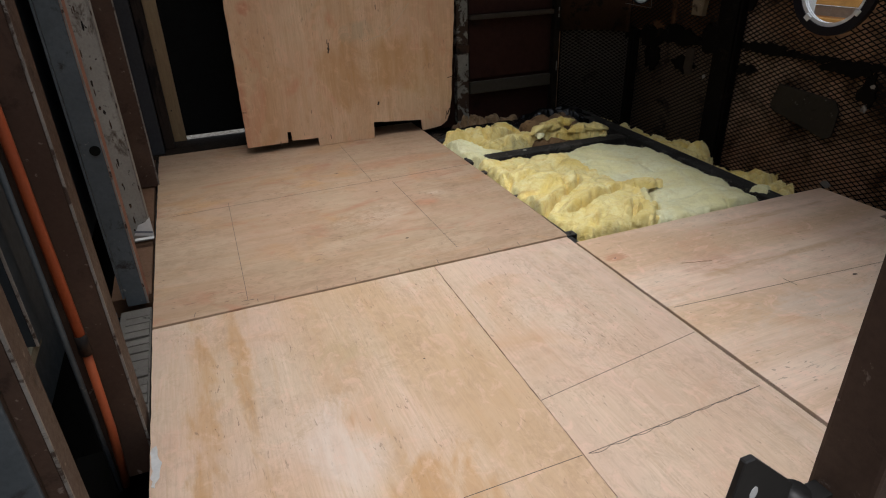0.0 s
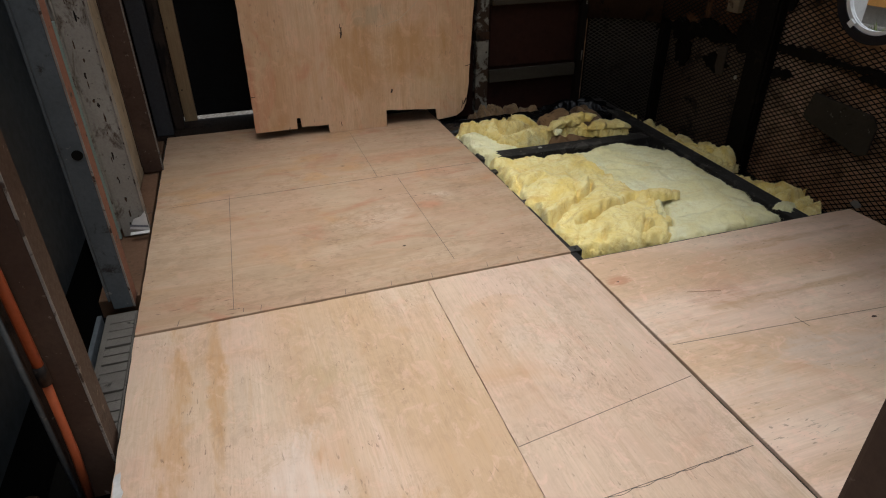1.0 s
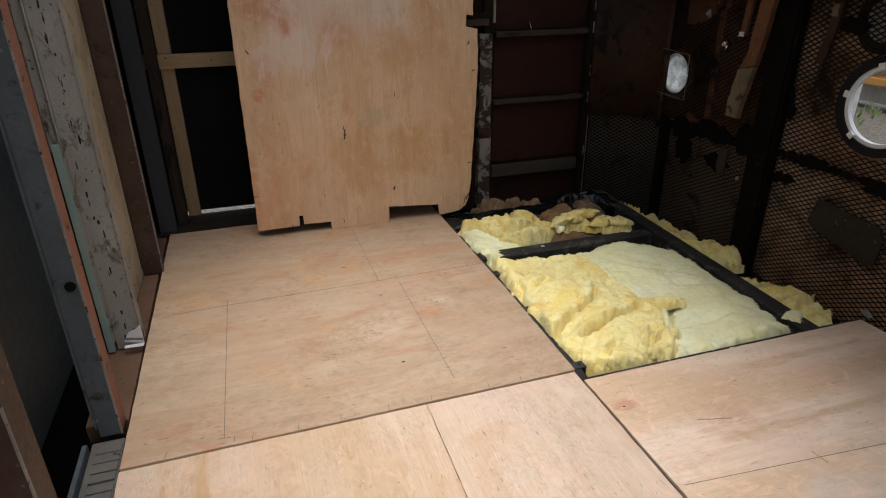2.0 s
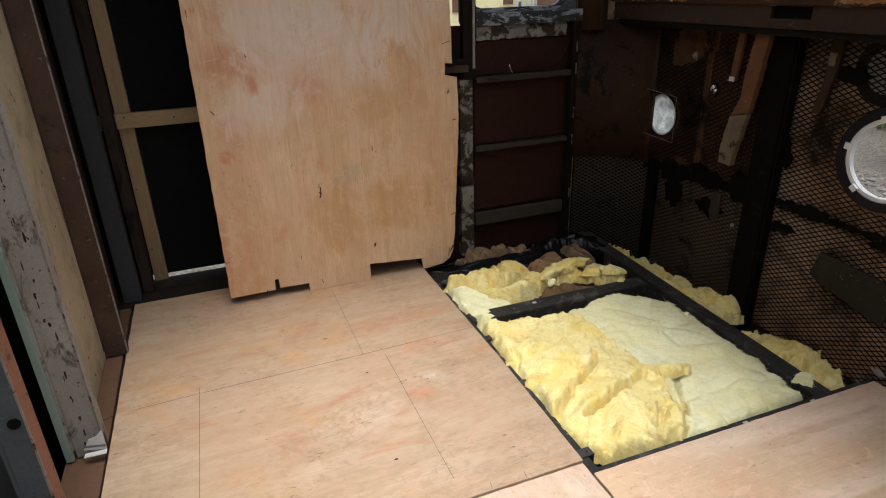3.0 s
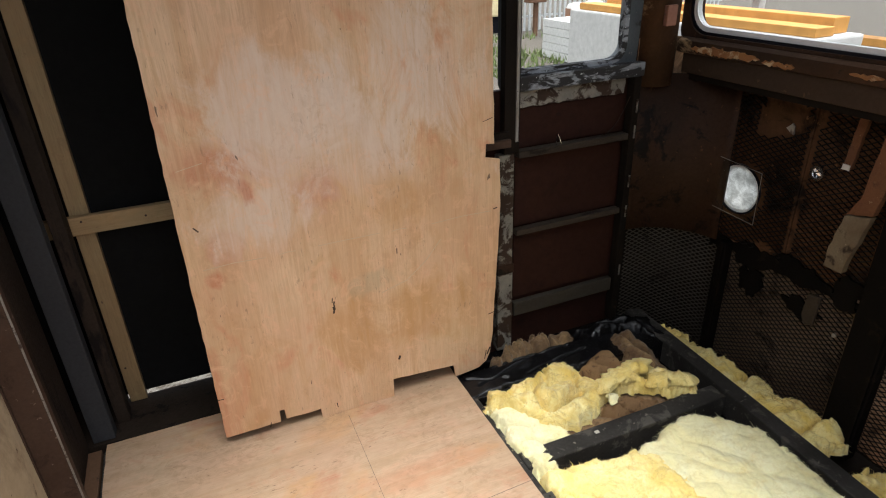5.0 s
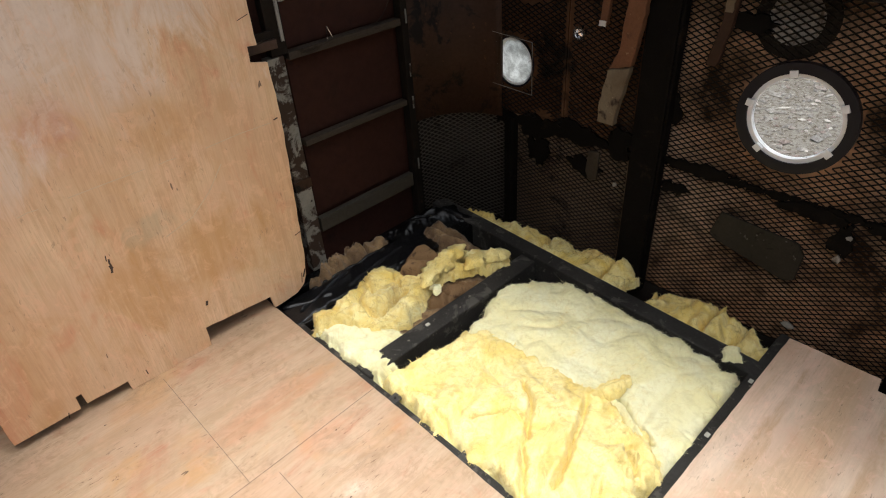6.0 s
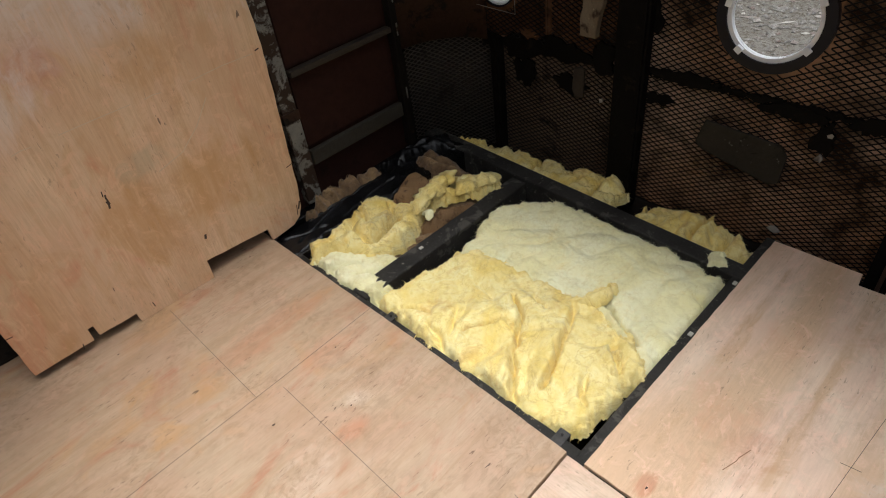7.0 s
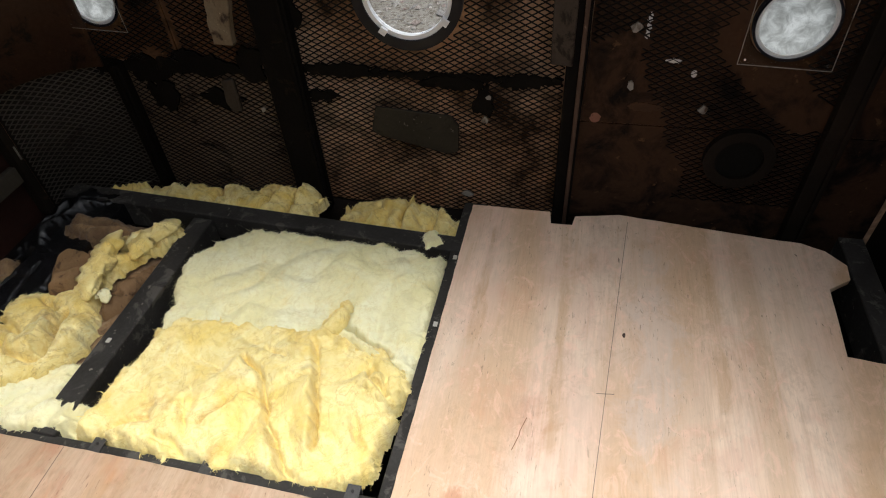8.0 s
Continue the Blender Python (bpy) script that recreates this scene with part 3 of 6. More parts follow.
def side_wall():
    """The outer skin of the side wall with its lining, below the windows, with round openings."""
    bm = bmesh.new()
    ss = sorted({0.0, 2.47, 2.925} | {round(0.05 * i, 3) for i in range(59)})
    zs = sorted({-0.3, 1.16} | {round(-0.3 + 0.05 * i, 3) for i in range(30) if -0.3 + 0.05 * i < 1.16})

    def blocked(s0, s1, z0, z1):
        for y, z, r in PORTS:
            c = along_wall(y)
            h = math.ceil(r / 0.05) * 0.05 + 0.05
            if s0 > c - h - 1e-6 and s1 < c + h + 1e-6 and z0 > z - h - 1e-6 and z1 < z + h + 1e-6:
                return True
        return False
    for y, z, r in PORTS:
        c, h = along_wall(y), math.ceil(r / 0.05) * 0.05 + 0.05
        ss += [c - h, c + h]
        zs += [z - h, z + h]
    ss, zs = sorted(set(round(v, 4) for v in ss)), sorted(set(round(v, 4) for v in zs))
    for off0, off1 in ((-0.012, 0.0),):
        for s0, s1 in zip(ss, ss[1:]):
            for z0, z1 in zip(zs, zs[1:]):
                if blocked(s0, s1, z0, z1):
                    continue
                for off in (off0, off1):
                    (x0, y0), (x1, y1) = wall_at(s0, off), wall_at(s1, off)
                    q = [bm.verts.new(p) for p in ((x0, y0, z0), (x1, y1, z0), (x1, y1, z1), (x0, y0, z1))]
                    bm.faces.new(q if off == off1 else q[::-1])
    n = 48
    for y, z, r in PORTS:
        c, h = along_wall(y), math.ceil(r / 0.05) * 0.05 + 0.05
        square, circle = [], []
        for k in range(n):
            a = math.tau * (k + 0.5) / n
            m = max(abs(math.cos(a)), abs(math.sin(a)))
            square.append((h * math.cos(a) / m, h * math.sin(a) / m))
            circle.append((r * math.cos(a), r * math.sin(a)))

        def at(p, off):
            x, yy = wall_at(c + p[0], off)
            return bm.verts.new((x, yy, z + p[1]))
        corner = {(sx, sz): None for sx in (1, -1) for sz in (1, -1)}
        for off in (0.0, -0.012):
            so, ci = [at(p, off) for p in square], [at(p, off) for p in circle]
            for k in range(n):
                j = (k + 1) % n
                bm.faces.new((so[k], so[j], ci[j], ci[k]))
                if (square[k][0] > 0) != (square[j][0] > 0) or (square[k][1] > 0) != (square[j][1] > 0):
                    continue
                if abs(abs(square[k][0]) - h) < 1e-6 and abs(abs(square[j][1]) - h) < 1e-6 and abs(abs(square[j][0]) - h) > 1e-6 or \
                   abs(abs(square[k][1]) - h) < 1e-6 and abs(abs(square[j][0]) - h) < 1e-6 and abs(abs(square[j][1]) - h) > 1e-6:
                    px = h if square[k][0] > 0 else -h
                    pz = h if square[k][1] > 0 else -h
                    bm.faces.new((so[k], at((px, pz), off), so[j]))
            if off == 0.0:
                near = ci
        for k in range(n):
            bm.faces.new((near[k], near[(k + 1) % n], ci[(k + 1) % n], ci[k]))
    bmesh.ops.remove_doubles(bm, verts=bm.verts, dist=1e-5)
    bmesh.ops.recalc_face_normals(bm, faces=bm.faces)
    return solo("wall_east", bm, BACKING, "rust-stained lining of the old vehicle's side wall behind the mesh", "wall", kind="structure")


def rounded_rect(a0, a1, b0, b1, r, n=6):
    pts = []
    for ca, cb, q in ((a1 - r, b1 - r, 0), (a0 + r, b1 - r, 1), (a0 + r, b0 + r, 2), (a1 - r, b0 + r, 3)):
        for k in range(n + 1):
            a = math.pi / 2 * (q + k / n)
            pts.append((ca + r * math.cos(a), cb + r * math.sin(a)))
    return pts


def frame_loop(outer, inner, lift, axis):
    """A frame between two outlines with the same number of points."""
    bm = bmesh.new()

    def place(p, h):
        return (p[0], h, p[1]) if axis == "y" else (h, p[0], p[1])
    loops = [[bm.verts.new(place(p, h)) for p in line] for line, h in ((outer, lift[0]), (outer, lift[1]), (inner, lift[1]), (inner, lift[0]))]
    n = len(outer)
    for a, b in zip(loops, loops[1:] + loops[:1]):
        for k in range(n):
            bm.faces.new((a[k], a[(k + 1) % n], b[(k + 1) % n], b[k]))
    bmesh.ops.recalc_face_normals(bm, faces=bm.faces)
    return bm


def square_match(points, a0, a1, b0, b1):
    """Points on the rectangle that answer to those of a rounded outline inside it."""
    ca, cb = (a0 + a1) / 2, (b0 + b1) / 2
    ia = max(abs(p[0] - ca) for p in points)
    ib = max(abs(p[1] - cb) for p in points)
    out = []
    for p in points:
        u, v = (p[0] - ca) / ia, (p[1] - cb) / ib
        m = max(abs(u), abs(v))
        out.append((ca + (a1 - a0) / 2 * u / m, cb + (b1 - b0) / 2 * v / m))
    return out


wall_east = side_wall()


def mesh_sheet(s0, s1, z0, z1, name, seed, holes=(), lost=0.0, metal=None, lift=0.008):
    """Expanded metal: rows of zigzag strands, each a flat ribbon with thickness, with real diamond openings."""
    verts, faces = [], []
    w, h, t, d = 0.0335, 0.0092, 0.0024, 0.0028
    cols, rows = int((s1 - s0) / w), int((z1 - z0) / h)
    rnd = random.Random(seed)
    for r in range(rows + 1):
        for c in range(cols):
            for half in (0, 1):
                sa, sb = s0 + (c + half * 0.5) * w, s0 + (c + half * 0.5 + 0.5) * w
                up = (r + half) % 2 == 0
                za, zb = (z0 + r * h, z0 + r * h + h * 0.92) if up else (z0 + r * h + h * 0.92, z0 + r * h)
                sm, zm = (sa + sb) / 2, (za + zb) / 2
                if any((sm - along_wall(y)) ** 2 + (zm - z) ** 2 < rr * rr for y, z, rr in holes):
                    continue
                if lost and noise.noise((sm * 3.1, zm * 3.7, seed)) > lost:
                    continue
                wob = 0.004 * noise.noise((sm * 4, zm * 4, seed + 9))
                i = len(verts)
                for s, z in ((sa, za), (sb, zb)):
                    for dz in (-t, t):
                        for off in (lift + wob - d / 2, lift + wob + d / 2):
                            x, y = wall_at(s, off + (0.0012 if dz > 0 else -0.0012))
                            verts.append((x, y, z + dz))
                faces += [(i, i + 4, i + 5, i + 1), (i + 2, i + 3, i + 7, i + 6), (i + 1, i + 5, i + 7, i + 3), (i, i + 2, i + 6, i + 4)]
    me = bpy.data.meshes.new(name)
    me.from_pydata(verts, [], faces)
    me.materials.append(metal or STRAND)
    ob = new(name, me)
    ORIGIN[ob] = Vector()
    return ob


MESH_HOLES = [(1.143, 0.632, 0.115), (0.130, 0.660, 0.166), (-0.868, 0.622, 0.125), (-0.84, 0.213, 0.10)]
for k, (a, b, z0, z1, lost) in enumerate(((0.985, 1.86, -0.12, 1.0, 0.0), (1.92, 2.43, -0.12, 0.40, 0.0), (1.92, 2.20, 0.42, 1.0, 0.38), (0.25, 0.92, 0.04, 0.74, 0.16), (2.46, 2.90, -0.12, 0.40, 0.0), (2.21, 2.53, 0.43, 1.0, 0.33))):
    # Sheet 4, in the corner, takes the copy with the painted gleam.
    ob = mesh_sheet(a, b, z0, z1, "expanded_mesh", 3 + k, MESH_HOLES, lost, STRAND_LIT if k == 4 else STRAND, 0.0195 if k == 5 else 0.008)
    ob.parent = wall_east
    ob.location = -ORIGIN[wall_east]
    tagged(ob, "blackened expanded steel mesh", kind="stuff")

# upright ribs, a horizontal seam and the odd parts on the side wall
for y, w, zt, mat in ((0.538, 0.116, 1.0, BLACK_TAR), (-0.345, 0.055, 1.02, BLACK_TAR), (1.14, 0.045, 0.42, BLACK_TAR), (-1.06, 0.06, 1.0, TAR)):
    rib = thing("wall_rib", (WALL_X, y, 0), "tarry black steel rib standing against the meshed wall", "rib", "ribs of the side wall")
    bm = boxed(WALL_X - 0.050, WALL_X - 0.014, y - w / 2, y + w / 2, -0.12, zt, 0.004)
    part("web", bm, mat, rib)
    bm = boxed(WALL_X - 0.062, WALL_X - 0.050, y - w / 2 + 0.008, y - w / 2 + 0.02, -0.12, zt, 0.002)
    # The flange at -0.345 is lighter brown: its highlight is put into the colour.
    part("flange", bm, BROWN_STEEL if y == -0.345 else mat, rib)
for y0, y1, z in ((-0.31, 0.54, 0.425), (0.61, 1.13, 0.405)):
    edge = [(y0, z - 0.010), (y1, z - 0.008), (y1, z + 0.010), (y0, z + 0.008)]
    bm = slab(ragged(edge, 0.010, 0.0075, int(z * 1000)), (WALL_X - 0.016, WALL_X - 0.006), "x")
    solo("mesh_seam", bm, BLACK_TAR, "tar-coated horizontal seam across the steel mesh", "seam", "seams of the mesh")

def round_cut(cy, cz, r, y0, y1, z0, z1, n=96):
    """A rectangle and the circle cut out of it, point for point."""
    a = [math.tau * (k + 0.5) / n for k in range(n)]
    a = sorted(a + [math.atan2(z - cz, y - cy) % math.tau for y in (y0, y1) for z in (z0, z1)])
    out = []
    for w in a:
        c, s = math.cos(w), math.sin(w)
        t = min(((y1 - cy) if c > 0 else (y0 - cy)) / c if abs(c) > 1e-9 else 9, ((z1 - cz) if s > 0 else (z0 - cz)) / s if abs(s) > 1e-9 else 9)
        out.append((cy + t * c, cz + t * s))
    return out, [(cy + r * math.cos(w), cz + r * math.sin(w)) for w in a]


bm = frame_loop(*round_cut(1.143, 0.632, 0.097, 0.905, 1.26, 0.425, 1.01), (WALL_X - 0.0135, WALL_X - 0.006), "x")
solo("lining_panel", bm, LINING_BROWN, "dark rust-brown sheet round the small round light", "panel")
bm = frame_loop(*round_cut(0.855, 0.784, 0.022, 0.612, 0.930, 0.425, 1.01), (WALL_X - 0.0065, WALL_X - 0.002), "x")
solo("lining_panel", bm, LINING_BROWN, "dark brown sheet behind the mesh with a small hole", "panel")
# Two sheets added to darken the front bay by colour instead of shade.
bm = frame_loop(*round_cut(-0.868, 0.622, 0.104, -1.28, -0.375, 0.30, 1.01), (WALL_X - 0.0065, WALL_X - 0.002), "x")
solo("lining_panel", bm, LINING_DARK, "dark rusty sheet behind torn mesh, the bay's shade in its colour", "panel")
solo("lining_panel", boxed(WALL_X - 0.0065, WALL_X - 0.002, -1.28, -0.315, -0.20, 0.297), LINING_DARK, "brown lower lining sheet, darkened for the bay's shade", "panel")
# Added sheet: paints the shade behind the lower mesh openings.
solo("lining_panel", boxed(WALL_X - 0.0065, WALL_X - 0.002, 0.612, 1.128, -0.14, 0.39), LINING_GREY, "grey-brown sheet behind the lower mesh with shade in its colour", "panel")
# Black curved sheet set behind the corner mesh for contrast with its strands.
bm = bmesh.new()
rows = [[bm.verts.new((*wall_at(2.44 + 0.46 * i / 14, off), z)) for off in (0.001, 0.005) for z in (-0.14, 0.41)] for i in range(15)]
for a, b in zip(rows, rows[1:]):
    bm.faces.new((a[2], b[2], b[3], a[3])), bm.faces.new((a[1], a[3], b[3], b[1])), bm.faces.new((a[0], b[0], b[2], a[2])), bm.faces.new((a[0], a[1], b[1], b[0]))
solo("corner_lining", bm, TAR, "black lining behind mesh in the rounded corner", "panel", smooth=True)
# dark strip added where wall meets floor: the gap's shade as colour
bm = bmesh.new()
rows = [[bm.verts.new((*wall_at(0.25 + 2.68 * i / 60, off), z)) for off in (0.002, 0.017 + 0.003 * noise.noise((i * 0.7, 0, 3))) for z in (-0.34, -0.095 + 0.012 * noise.noise((i * 0.9, 4, 1)))] for i in range(61)]
for a, b in zip(rows, rows[1:]):
    bm.faces.new((a[2], b[2], b[3], a[3])), bm.faces.new((a[1], a[3], b[3], b[1])), bm.faces.new((a[0], b[0], b[2], a[2])), bm.faces.new((a[0], a[1], b[1], b[0]))
solo("foot_dark_strip", bm, TAR, "black strip added along the wall's foot for the shade there", "angle", smooth=True)
# rust blooms and old paint runs on the torn lining
for k, (y, z, w, h, mat, text) in enumerate(((-0.415, 0.315, 0.030, 0.034, PRIMER, "orange-brown rust bloom on the black lining"), (-0.52, 0.60, 0.012, 0.075, CARD, "pale run of old paint on the lining"), (-0.60, 0.505, 0.045, 0.010, CARD, "pale run of old paint on the lining"),
                                              (-0.66, 0.47, 0.016, 0.022, CARD, "pale run of old paint on the lining"), (-0.70, 0.80, 0.05, 0.02, RUST_LIGHT, "flaking rust patch on the lining"), (-0.55, 0.36, 0.10, 0.03, RUST_LIGHT, "flaking rust patch on the lining"))):
    pts = [(y + w / 2 * math.cos(a), z + h / 2 * math.sin(a)) for a in (math.tau * i / 10 for i in range(10))]
    solo("wall_stain", slab(ragged(pts, 0.005, 0.004, 70 + k), (WALL_X - 0.0085, WALL_X - 0.0068), "x"), mat, text, "stain", "stains on the lining")
# blanking plate on the mesh
bm = slab([(0.285, 0.225), (0.262, 0.312), (0.02, 0.295), (-0.005, 0.262), (0.0, 0.165), (0.03, 0.150), (0.262, 0.205)], (WALL_X - 0.022, WALL_X - 0.013), "x", 0.002)
solo("blanking_plate", bm, PLATE_BROWN, "dark brown steel plate fixed over the wall mesh", "plate")

# tar daubed over the mesh, in ragged patches
for k, (y, z, w, h) in enumerate(((1.22, 0.40, 0.22, 0.085), (1.02, 0.405, 0.24, 0.110), (0.84, 0.42, 0.26, 0.100), (1.02, 0.30, 0.13, 0.12), (0.80, 0.30, 0.16, 0.075), (0.66, 0.43, 0.12, 0.12), (0.44, 0.335, 0.12, 0.050), (0.36, 0.425, 0.28, 0.050), (0.02, 0.405, 0.20, 0.055), (-0.085, 0.345, 0.075, 0.115), (0.30, 0.90, 0.14, 0.05), (0.50, 0.60, 0.10, 0.16), (-0.20, 0.42, 0.18, 0.05))):
    rnd = random.Random(500 + k)
    pts = [(y + w / 2 * rnd.uniform(0.6, 1.15) * math.cos(a), z + h / 2 * rnd.uniform(0.55, 1.2) * math.sin(a)) for a in (math.tau * i / 18 for i in range(18))]
    solo("tar_patch", slab(ragged(pts, 0.010, 0.006, 300 + k), (WALL_X - 0.0175 - 0.0006 * (k % 3), WALL_X - 0.009), "x"), BLACK_TAR, "black tar daubed unevenly over the steel mesh", "tar", "tar patches on the mesh")
# a round port behind the mesh: a grey disc stands for its faint light
blank = thing("faint_port", (WALL_X, 0.195, 0.92), "faint round port behind the mesh, a grey disc in a black rim", "plate")
part("rim", ring(bmesh.new(), (0.195, 0.925), 0.105, 0.070, WALL_X - 0.008, WALL_X - 0.0005, 36), TAR, blank)
part("plate", disc(bmesh.new(), (0.195, 0.925), 0.070, WALL_X - 0.006, WALL_X - 0.0005, 36), STAINED_GREY, blank, "grey disc with the port's faint light in its colour")
# short brackets hanging from the ledge
bracket = thing("wall_bracket", (2.33, 0.36, 0.77), "short rusty bracket with a cream painted end", "bracket", "brackets on the wall")
part("arm", slab(ragged([(0.335, 1.02), (0.378, 1.02), (0.376, 0.90), (0.402, 0.77), (0.370, 0.77), (0.345, 0.90)], 0.02, 0.003, 61), (2.318, 2.336), "x", 0.002), RUST, bracket)
part("painted_end", slab(ragged([(0.350, 0.965), (0.374, 0.965), (0.374, 0.925), (0.352, 0.925)], 0.008, 0.002, 62), (2.3145, 2.3175), "x"), STRUT_PALE, bracket, "cream paint")
bracket = thing("wall_bracket", (2.33, 0.75, 0.83), "short dark bracket beside the bent strut", "bracket", "brackets on the wall")
part("arm", slab(ragged([(0.753, 1.02), (0.728, 1.02), (0.742, 0.83), (0.770, 0.832)], 0.02, 0.002, 63), (2.316, 2.334), "x", 0.002), STRUT_RUST, bracket)
part("painted_end", slab(ragged([(0.768, 0.845), (0.744, 0.845), (0.744, 0.828), (0.770, 0.828)], 0.008, 0.001, 64), (2.3125, 2.3155), "x"), CARD, bracket, "white paint")

# diagonal strut
strut = thing("wall_strut", (2.29, 0.65, 0.45), "bent rusty strut with peeling cream paint on the wall", "strut")
bm = slab(ragged([(0.634, 1.02), (0.570, 1.02), (0.598, 0.82), (0.612, 0.735), (0.690, 0.715), (0.660, 0.775)], 0.02, 0.0025, 51), (2.266, 2.292), "x", 0.002)
part("upper_arm", bm, STRUT_RUST, strut)
bm = slab(ragged([(0.690, 0.713), (0.612, 0.733), (0.636, 0.62), (0.650, 0.528), (0.713, 0.529), (0.712, 0.60)], 0.02, 0.003, 52), (2.262, 2.288), "x", 0.002)
part("lower_arm", bm, STRUT_PALE, strut, "peeling cream paint")
bm = slab([(0.775, 0.375), (0.730, 0.38), (0.732, 0.265), (0.765, 0.255), (0.782, 0.29)], (2.325, 2.339), "x", 0.003)
solo("timber_offcut", bm, LATH, "small pale timber offcut caught on the wall mesh", "offcut")
bm = slab([(-0.270, 1.0), (-0.335, 1.0), (-0.335, 0.50), (-0.275, 0.505)], (2.288, 2.301), "x", 0.003)
solo("rib_lath", bm, LATH, "pale flaking strip on the front of a wall rib", "strip")

# ledge under the side window
ledge = thing("window_ledge", (2.25, 0.1, 1.0), "dark painted steel ledge under the side window with rust patches", "ledge", kind="structure")
part("apron", boxed(2.222, 2.24, -1.30, 0.393, 1.035, 1.116, 0.002), LEDGE_BROWN, ledge)
part("apron", boxed(2.222, 2.24, 0.547, 1.40, 1.035, 1.116, 0.002), LEDGE_BROWN, ledge)
part("slot_bar", boxed(2.222, 2.24, 0.393, 0.547, 1.035, 1.066, 0.002), LEDGE_BROWN, ledge)
part("slot_bar", boxed(2.222, 2.24, 0.393, 0.547, 1.112, 1.116), LEDGE_BROWN, ledge)
part("slot_back", boxed(2.242, 2.30, 0.38, 0.56, 1.05, 1.12), CAVITY, ledge, "black slot")
bm = bmesh.new()
prof = [(2.222, 1.104), (2.206, 1.110), (2.210, 1.150), (2.222, 1.160), (2.29, 1.166), (2.29, 1.104)]
n = 40
rows = [[bm.verts.new((x, -1.30 + 2.72 * i / n, z)) for x, z in prof] for i in range(n + 1)]
for a, b in zip(rows, rows[1:]):
    for k in range(len(prof)):
        bm.faces.new((a[k], a[(k + 1) % len(prof)], b[(k + 1) % len(prof)], b[k]))
bmesh.ops.recalc_face_normals(bm, faces=bm.faces)
part("lip", bm, RUST_LIGHT, ledge)
for y, z, w, h, k in ((1.20, 1.126, 0.30, 0.026, 1), (0.98, 1.120, 0.12, 0.014, 2), (0.70, 1.130, 0.10, 0.012, 3), (0.22, 1.122, 0.16, 0.014, 4)):
    pts = [(y + w / 2 * math.cos(a), z + h / 2 * math.sin(a)) for a in (math.tau * i / 14 for i in range(14))]
    part("rust_patch", slab(ragged(pts, 0.008, 0.005, 90 + k), (2.2035, 2.2115), "x"), RUST_ORANGE, ledge, "flaking orange rust patch")
bm = boxed(2.235, 2.352, -1.30, 1.38, 1.012, 1.032)
part("soffit", bm, TAR, ledge)


# side window: wall round it, rubber, trim, glass
side_hole = rounded_rect(-1.02, 1.405, 1.172, 1.80, 0.085)
bm = frame_loop(square_match(side_hole, -1.30, 1.435, 1.160, ROOF_Z), side_hole, (2.228, 2.300), "x")
solo("wall_east_upper", bm, RUST, "rusty brown window surround of the vehicle's side", "wall", kind="structure")
window = thing("window_1", (2.26, 0.2, 1.2), "long side window with rounded corners and a pale trim", "window", kind="structure")
inner = rounded_rect(-1.01, 1.395, 1.182, 1.79, 0.078)
part("rubber_seal", frame_loop(rounded_rect(-1.02, 1.405, 1.172, 1.80, 0.085), inner, (2.236, 2.275), "x"), RUBBER, window, "black rubber seal")
part("window_frame", frame_loop(inner, rounded_rect(-0.995, 1.38, 1.198, 1.775, 0.068), (2.240, 2.262), "x"), WHITE_RING, window, "pale window trim")
pane = part("pane", slab(rounded_rect(-0.995, 1.38, 1.198, 1.775, 0.068), (2.247, 2.251), "x"), CLEAR, window)
pane.visible_shadow = False

# ---- back wall, its panels, window and posts ----
back_hole = rounded_rect(1.518, 1.998, 1.083, 1.682, 0.065)
bm = frame_loop(square_match(back_hole, 1.50, 2.075, 1.030, ROOF_Z), back_hole, (1.455, 1.50), "y")
wall_north = solo("wall_north_upper", bm, GREY_PAINT, "grey painted surround of the back window", "wall", kind="structure")
window = thing("window_2", (1.76, 1.46, 1.09), "small back window in a flaking silver frame", "window", kind="structure")
part("window_frame", frame_loop(rounded_rect(1.518, 1.998, 1.083, 1.682, 0.065), rounded_rect(1.534, 1.980, 1.100, 1.660, 0.058), (1.446, 1.476), "y"), ALU, window, "flaking silver frame")
part("window_sill", boxed(1.515, 2.075, 1.425, 1.462, 1.030, 1.082, 0.005), ALU, window, "flaking silver sill")
pane = part("pane", slab(rounded_rect(1.534, 1.980, 1.100, 1.660, 0.058), (1.458, 1.462), "y"), CLEAR, window)
pane.visible_shadow = False

bm = boxed(1.38, 2.10, 1.468, 1.49, -0.3, 1.034)
wall_back = solo("wall_north", bm, MAROON, "maroon hardboard lining of the back wall", "wall", kind="structure")
for k, (za, zb) in enumerate(((0.825, 0.968), (0.514, 0.795), (0.198, 0.488))):
    part("panel", boxed(1.552, 2.018, 1.458, 1.466, za, zb, 0.002), MAROON, wall_back)
bm = slab(ragged([(1.555, 0.972), (2.005, 0.972), (2.005, 1.03), (1.555, 1.03)], 0.018, 0.004, 4), (1.447, 1.458), "y")
part("flaking_band", bm, POST_PAINT, wall_back, "cream paint flaking off a band under the window")
for z0, z1, d in ((0.797, 0.822, 0.035), (0.490, 0.512, 0.030), (0.126, 0.186, 0.022)):
    part("rail", boxed(1.545, 2.022, 1.452 - d, 1.456, z0, z1, 0.003), RAIL_PALE if z0 < 0.2 else LATH, wall_back, "dusty rail")
rail_hook = bmesh.new()
rod(rail_hook, [(1.70, 1.42, 0.823), (1.702, 1.421, 0.862), (1.706, 1.421, 0.866), (1.722, 1.421, 0.828)], 0.0016, 6)
solo("wire_loop", rail_hook, CHROME, "small bright wire loop on the rail", "wire")
wire = bmesh.new()
